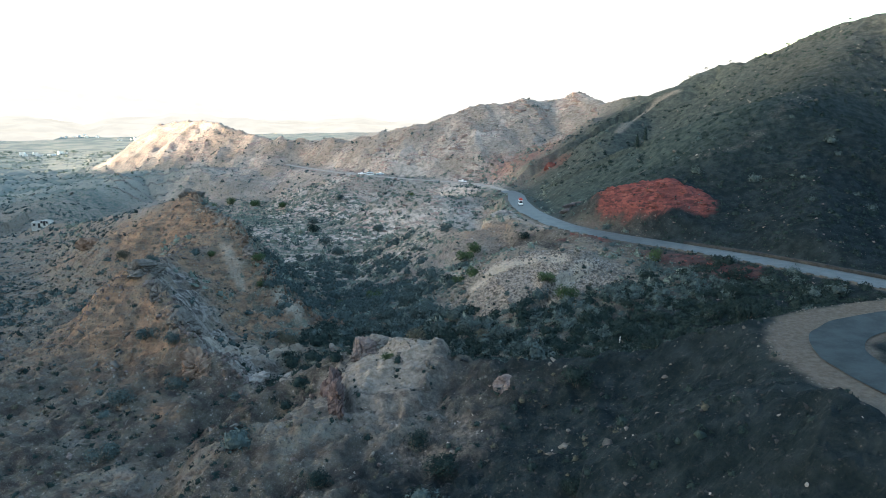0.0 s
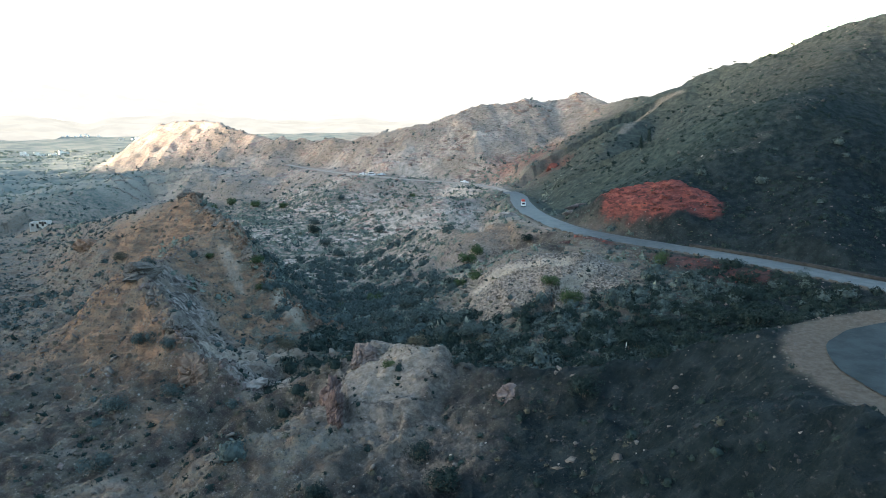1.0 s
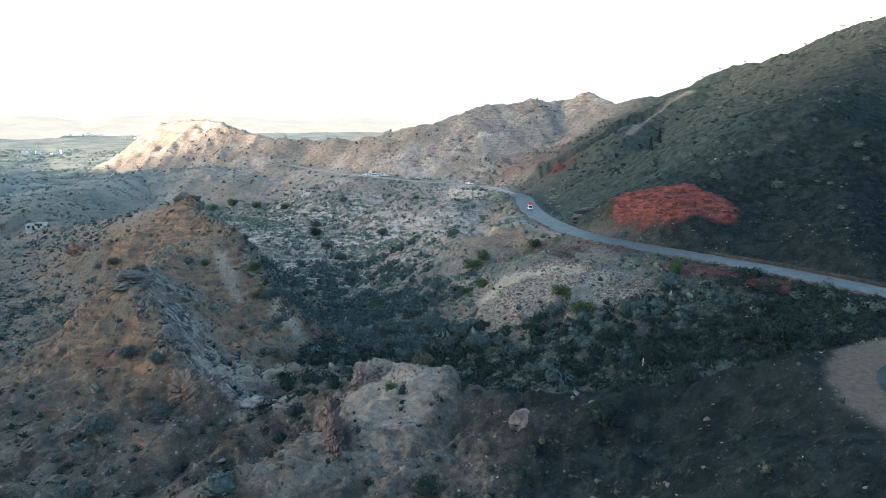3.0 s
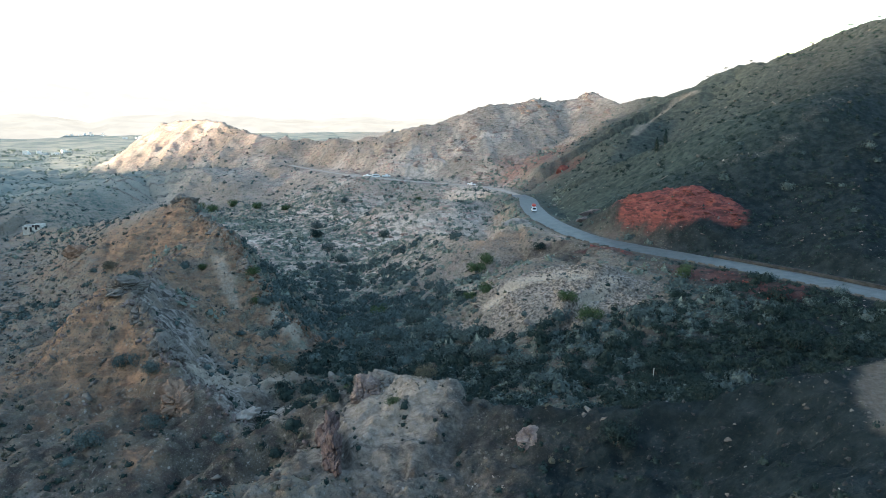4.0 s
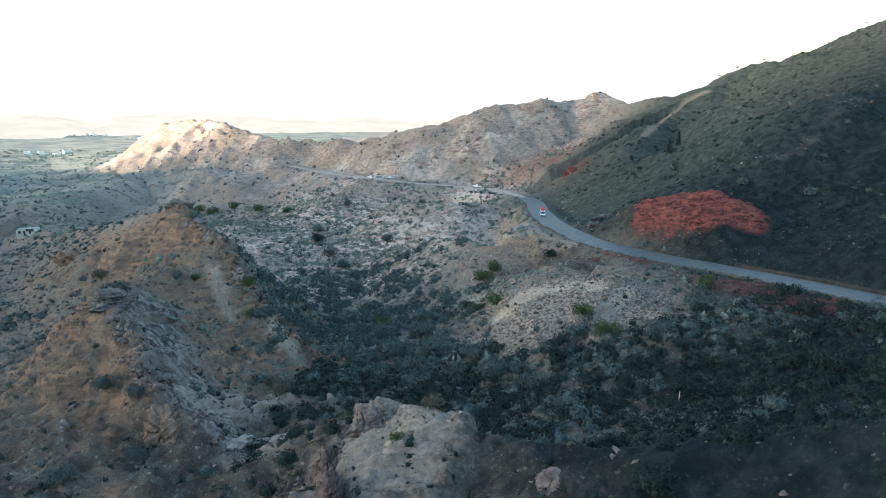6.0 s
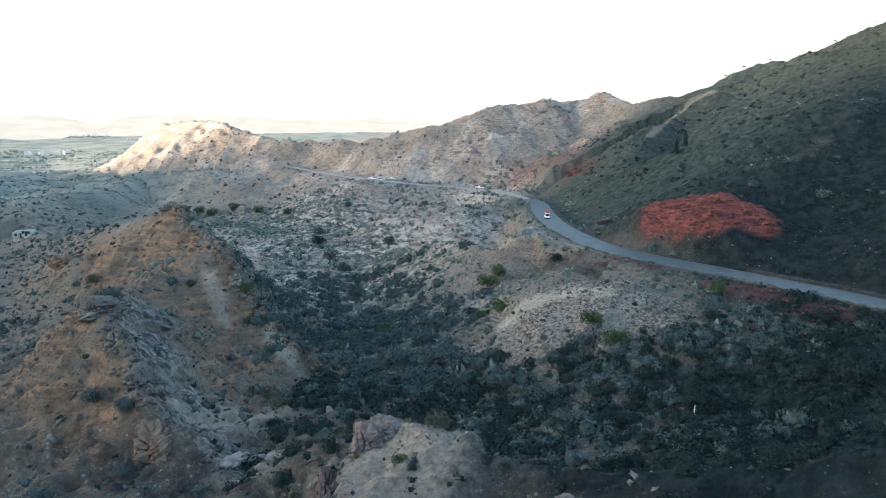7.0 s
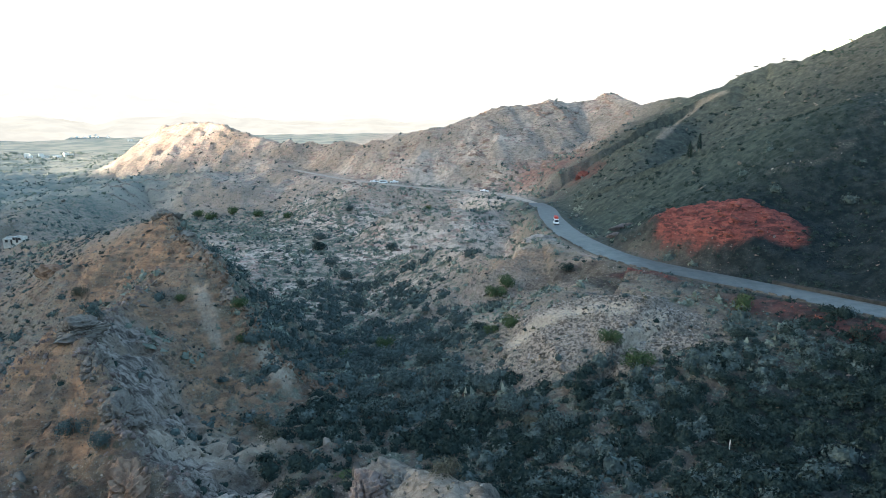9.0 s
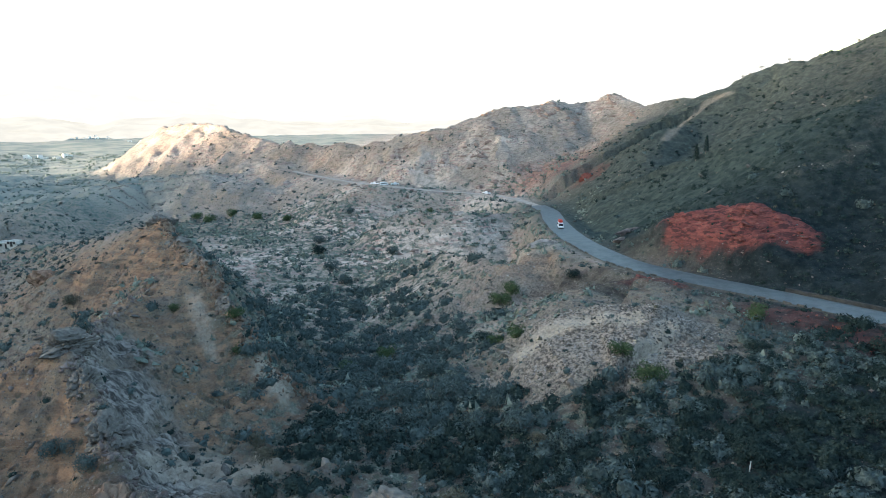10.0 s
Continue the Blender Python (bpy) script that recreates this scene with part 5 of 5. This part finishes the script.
# ---- houses ----
def house(name, w, d, h, label, group="", wash=PLASTER):
    """A flat-roofed house of one storey with parapet, door and windows, base at z = 0."""
    ob = tagged(new(name), label, "house", group)
    t = 0.35
    bm = bmesh.new()
    for lo, hi in (((-w / 2, -d / 2, -1.5), (w / 2, -d / 2 + t, h)), ((-w / 2, d / 2 - t, -1.5), (w / 2, d / 2, h)),
                   ((-w / 2, -d / 2 + t, -1.5), (-w / 2 + t, d / 2 - t, h)), ((w / 2 - t, -d / 2 + t, -1.5), (w / 2, d / 2 - t, h))):
        box(bm, lo, hi)
    wall = part("wall", bm, wash, ob)
    part("roof", box(bmesh.new(), (-w / 2 + t, -d / 2 + t, h - 0.6), (w / 2 - t, d / 2 - t, h - 0.35)), CONCRETE, ob)
    part("door", box(bmesh.new(), (-0.5, -d / 2 - 0.04, 0), (0.5, -d / 2 + 0.06, 2.05), 0.01), DARK_HOLE, ob)
    for x in (-w * 0.3, w * 0.3):
        win = part("window", box(bmesh.new(), (x - 0.5, -d / 2 - 0.05, 1.0), (x + 0.5, -d / 2 + 0.05, 2.0), 0.01), DARK_HOLE, ob)
        part("sill", box(bmesh.new(), (x - 0.6, -d / 2 - 0.14, 0.92), (x + 0.6, -d / 2 + 0.02, 1.0)), CONCRETE, win)
    return ob


def houses():
    hut = house("stone_hut", 6.5, 4.5, 2.5, "flat-roofed pale stone hut on the ridge behind the spur", wash=LIMEWASH)
    hut.matrix_basis = Matrix.Translation((-181, 291, hof(-181, 291))) @ Matrix.Rotation(radians(12), 4, "Z")
    low = house("stone_hut", 4.0, 3.5, 2.1, "small pale outbuilding beside the hut", wash=LIMEWASH)
    low.matrix_basis = Matrix.Translation((-175.5, 286.5, hof(-175.5, 286.5))) @ Matrix.Rotation(radians(-5), 4, "Z")
    proto = [house("village_house", 11, 9, 4.2, "white flat-roofed house in the hamlet on the plain", "houses of the hamlet"),
             house("village_house", 8, 8, 6.4, "white two-storey house in the hamlet on the plain", "houses of the hamlet")]
    r = random.Random(4)
    for cx, cy, n, sx, sy in ((-560, 925, 12, 30, 16), (-800, 1480, 16, 55, 30), (-880, 1480, 6, 25, 20), (-640, 1330, 5, 30, 14)):
        for k in range(n):
            x, y = cx + r.uniform(-sx, sx), cy + r.uniform(-sy, sy)
            c = copy_thing(proto[k % 2], Matrix.Identity(4))
            c.matrix_basis = Matrix.Translation((x, y, ground_z(x, y))) @ Matrix.Rotation(r.uniform(-0.5, 0.5) + 0.5, 4, "Z") @ Matrix.Scale(r.uniform(0.45, 0.8), 4)
    drop_protos(proto)


def ground_z(x, y):
    h, edge = hof(x, y), float(smooth(900, 1800, np.hypot(x, y)))
    return h * (1 - edge) + min(h, -12) * edge


# ---- along the roads ----
def kerb_stones():
    """Blocks on the valley side of the road; the hill side gets a dark wall for the ditch's shade."""
    pts = spline(MAIN_ROAD, 1.0)
    ob = tagged(new("kerb"), "broken row of weathered kerb blocks along the road edge", "kerb", kind="structure")
    me = {}
    r = random.Random(12)
    for k in range(3):
        bm = box(bmesh.new(), (-0.9, -0.14, -0.25), (0.9, 0.14, 0.16 + 0.05 * k), 0.04)
        m = bpy.data.meshes.new("kerb_block")
        bm.to_mesh(m)
        bm.free()
        m.materials.append(STONE)
        me[k] = m
    step, last = 2.15, None
    for i, p in enumerate(pts[:-1]):
        if last is not None and (p - last).length < step:
            continue
        last = p
        if p.y > 250 or noise.noise((p.x * 0.06, p.y * 0.06, 3.0)) < -0.12:
            continue
        d = (pts[i + 1] - p).normalized()
        q = p + Vector((-d.y, d.x, 0)) * 4.1
        b = new("kerb_block", me[r.randrange(3)])
        b.parent = ob
        b.matrix_basis = Matrix.Translation((q.x, q.y, p.z + 0.02)) @ Matrix.Rotation(math.atan2(d.y, d.x) + r.uniform(-0.05, 0.05), 4, "Z")


# stands in for the dark line of shade in the hill-side ditch
def roadside_wall():
    pts = [p for p in spline(MAIN_ROAD, 1.0) if p.y < 178]
    verts, faces = [], []
    for i, p in enumerate(pts):
        d = (pts[min(i + 1, len(pts) - 1)] - pts[max(i - 1, 0)]).normalized()
        s = Vector((d.y, -d.x, 0))
        top = 0.75 + 0.12 * noise.noise((p.x, p.y, 0))
        for off, z in ((4.3, -0.4), (4.35, top), (4.9, top + 0.05), (4.95, -0.4)):
            q = p + s * (off + 0.06 * noise.noise((p.x * 2, p.y * 2, off + z)))
            verts.append((q.x, q.y, p.z + z))
        if i:
            a = 4 * (i - 1)
            faces += [(a + k, a + k + 1, a + k + 5, a + k + 4) for k in range(3)]
    tagged(new("roadside_wall", mesh_of("roadside_wall", verts, faces, STONE_DARK)), "low dark wall along the foot of the hillside, for the ditch's shade", "wall", kind="structure")


def bend_edge_stones():
    """Stones set along the outer edge of the bend."""
    pts = spline(BEND_ROAD, 0.5)
    r = random.Random(9)
    rows = []
    for i, p in enumerate(pts[:-1]):
        d = (pts[i + 1] - p).normalized()
        for _ in range(2):
            q = p + Vector((-d.y, d.x, 0)) * (6.3 + r.gauss(0.3, 0.5))
            rows.append((q.x, q.y, r.uniform(0.10, 0.34)))
    field("edge_stones", STONES, np.array(rows), STONE, "row of loose stones along the outer edge of the bend", "stones", 0.1, 0.3, seed=31)


def field_walls():
    """Terraced fields on the plain: low stone walls in steps."""
    for k, (x0, y0, x1, y1) in enumerate(((-255, 492, -205, 486), (-262, 505, -198, 498), (-258, 520, -190, 512), (-240, 474, -200, 470))):
        verts, faces = [], []
        n = 30
        for i in range(n + 1):
            x, y = x0 + (x1 - x0) * i / n, y0 + (y1 - y0) * i / n + 1.5 * noise.noise((i * 0.2, k, 0))
            z = hof(x, y)
            for dy, dz in ((-0.5, -1.0), (-0.4, 0.9), (0.4, 0.9), (0.5, -1.0)):
                verts.append((x, y + dy, z + dz + 0.1 * noise.noise((x, y, dz))))
            if i:
                a = 4 * (i - 1)
                faces += [(a + j, a + 4 + j, a + 5 + j, a + 1 + j) for j in range(3)]
        tagged(new("terrace_wall", mesh_of("terrace_wall", verts, faces, STONE_PALE)), "low pale stone wall of a terraced field", "wall", "terrace walls")


def marker_post():
    bm = bmesh.new()
    stem(bm, (0, 0, -0.3), (0.05, 0, 1.5), 0.09, 0.08, 8)
    me = bpy.data.meshes.new("marker_post")
    bm.to_mesh(me)
    bm.free()
    me.materials.append(PLASTER)
    ob = tagged(new("marker_post", me), "whitewashed stump of a post beside a dark bush", "post")
    ob.location = (33.5, 117.5, hof(33.5, 117.5))


outcrops()
pale_boulder()
boulders()
vehicles()
houses()
kerb_stones()
roadside_wall()
bend_edge_stones()
field_walls()
marker_post()
trees()
single_bushes()
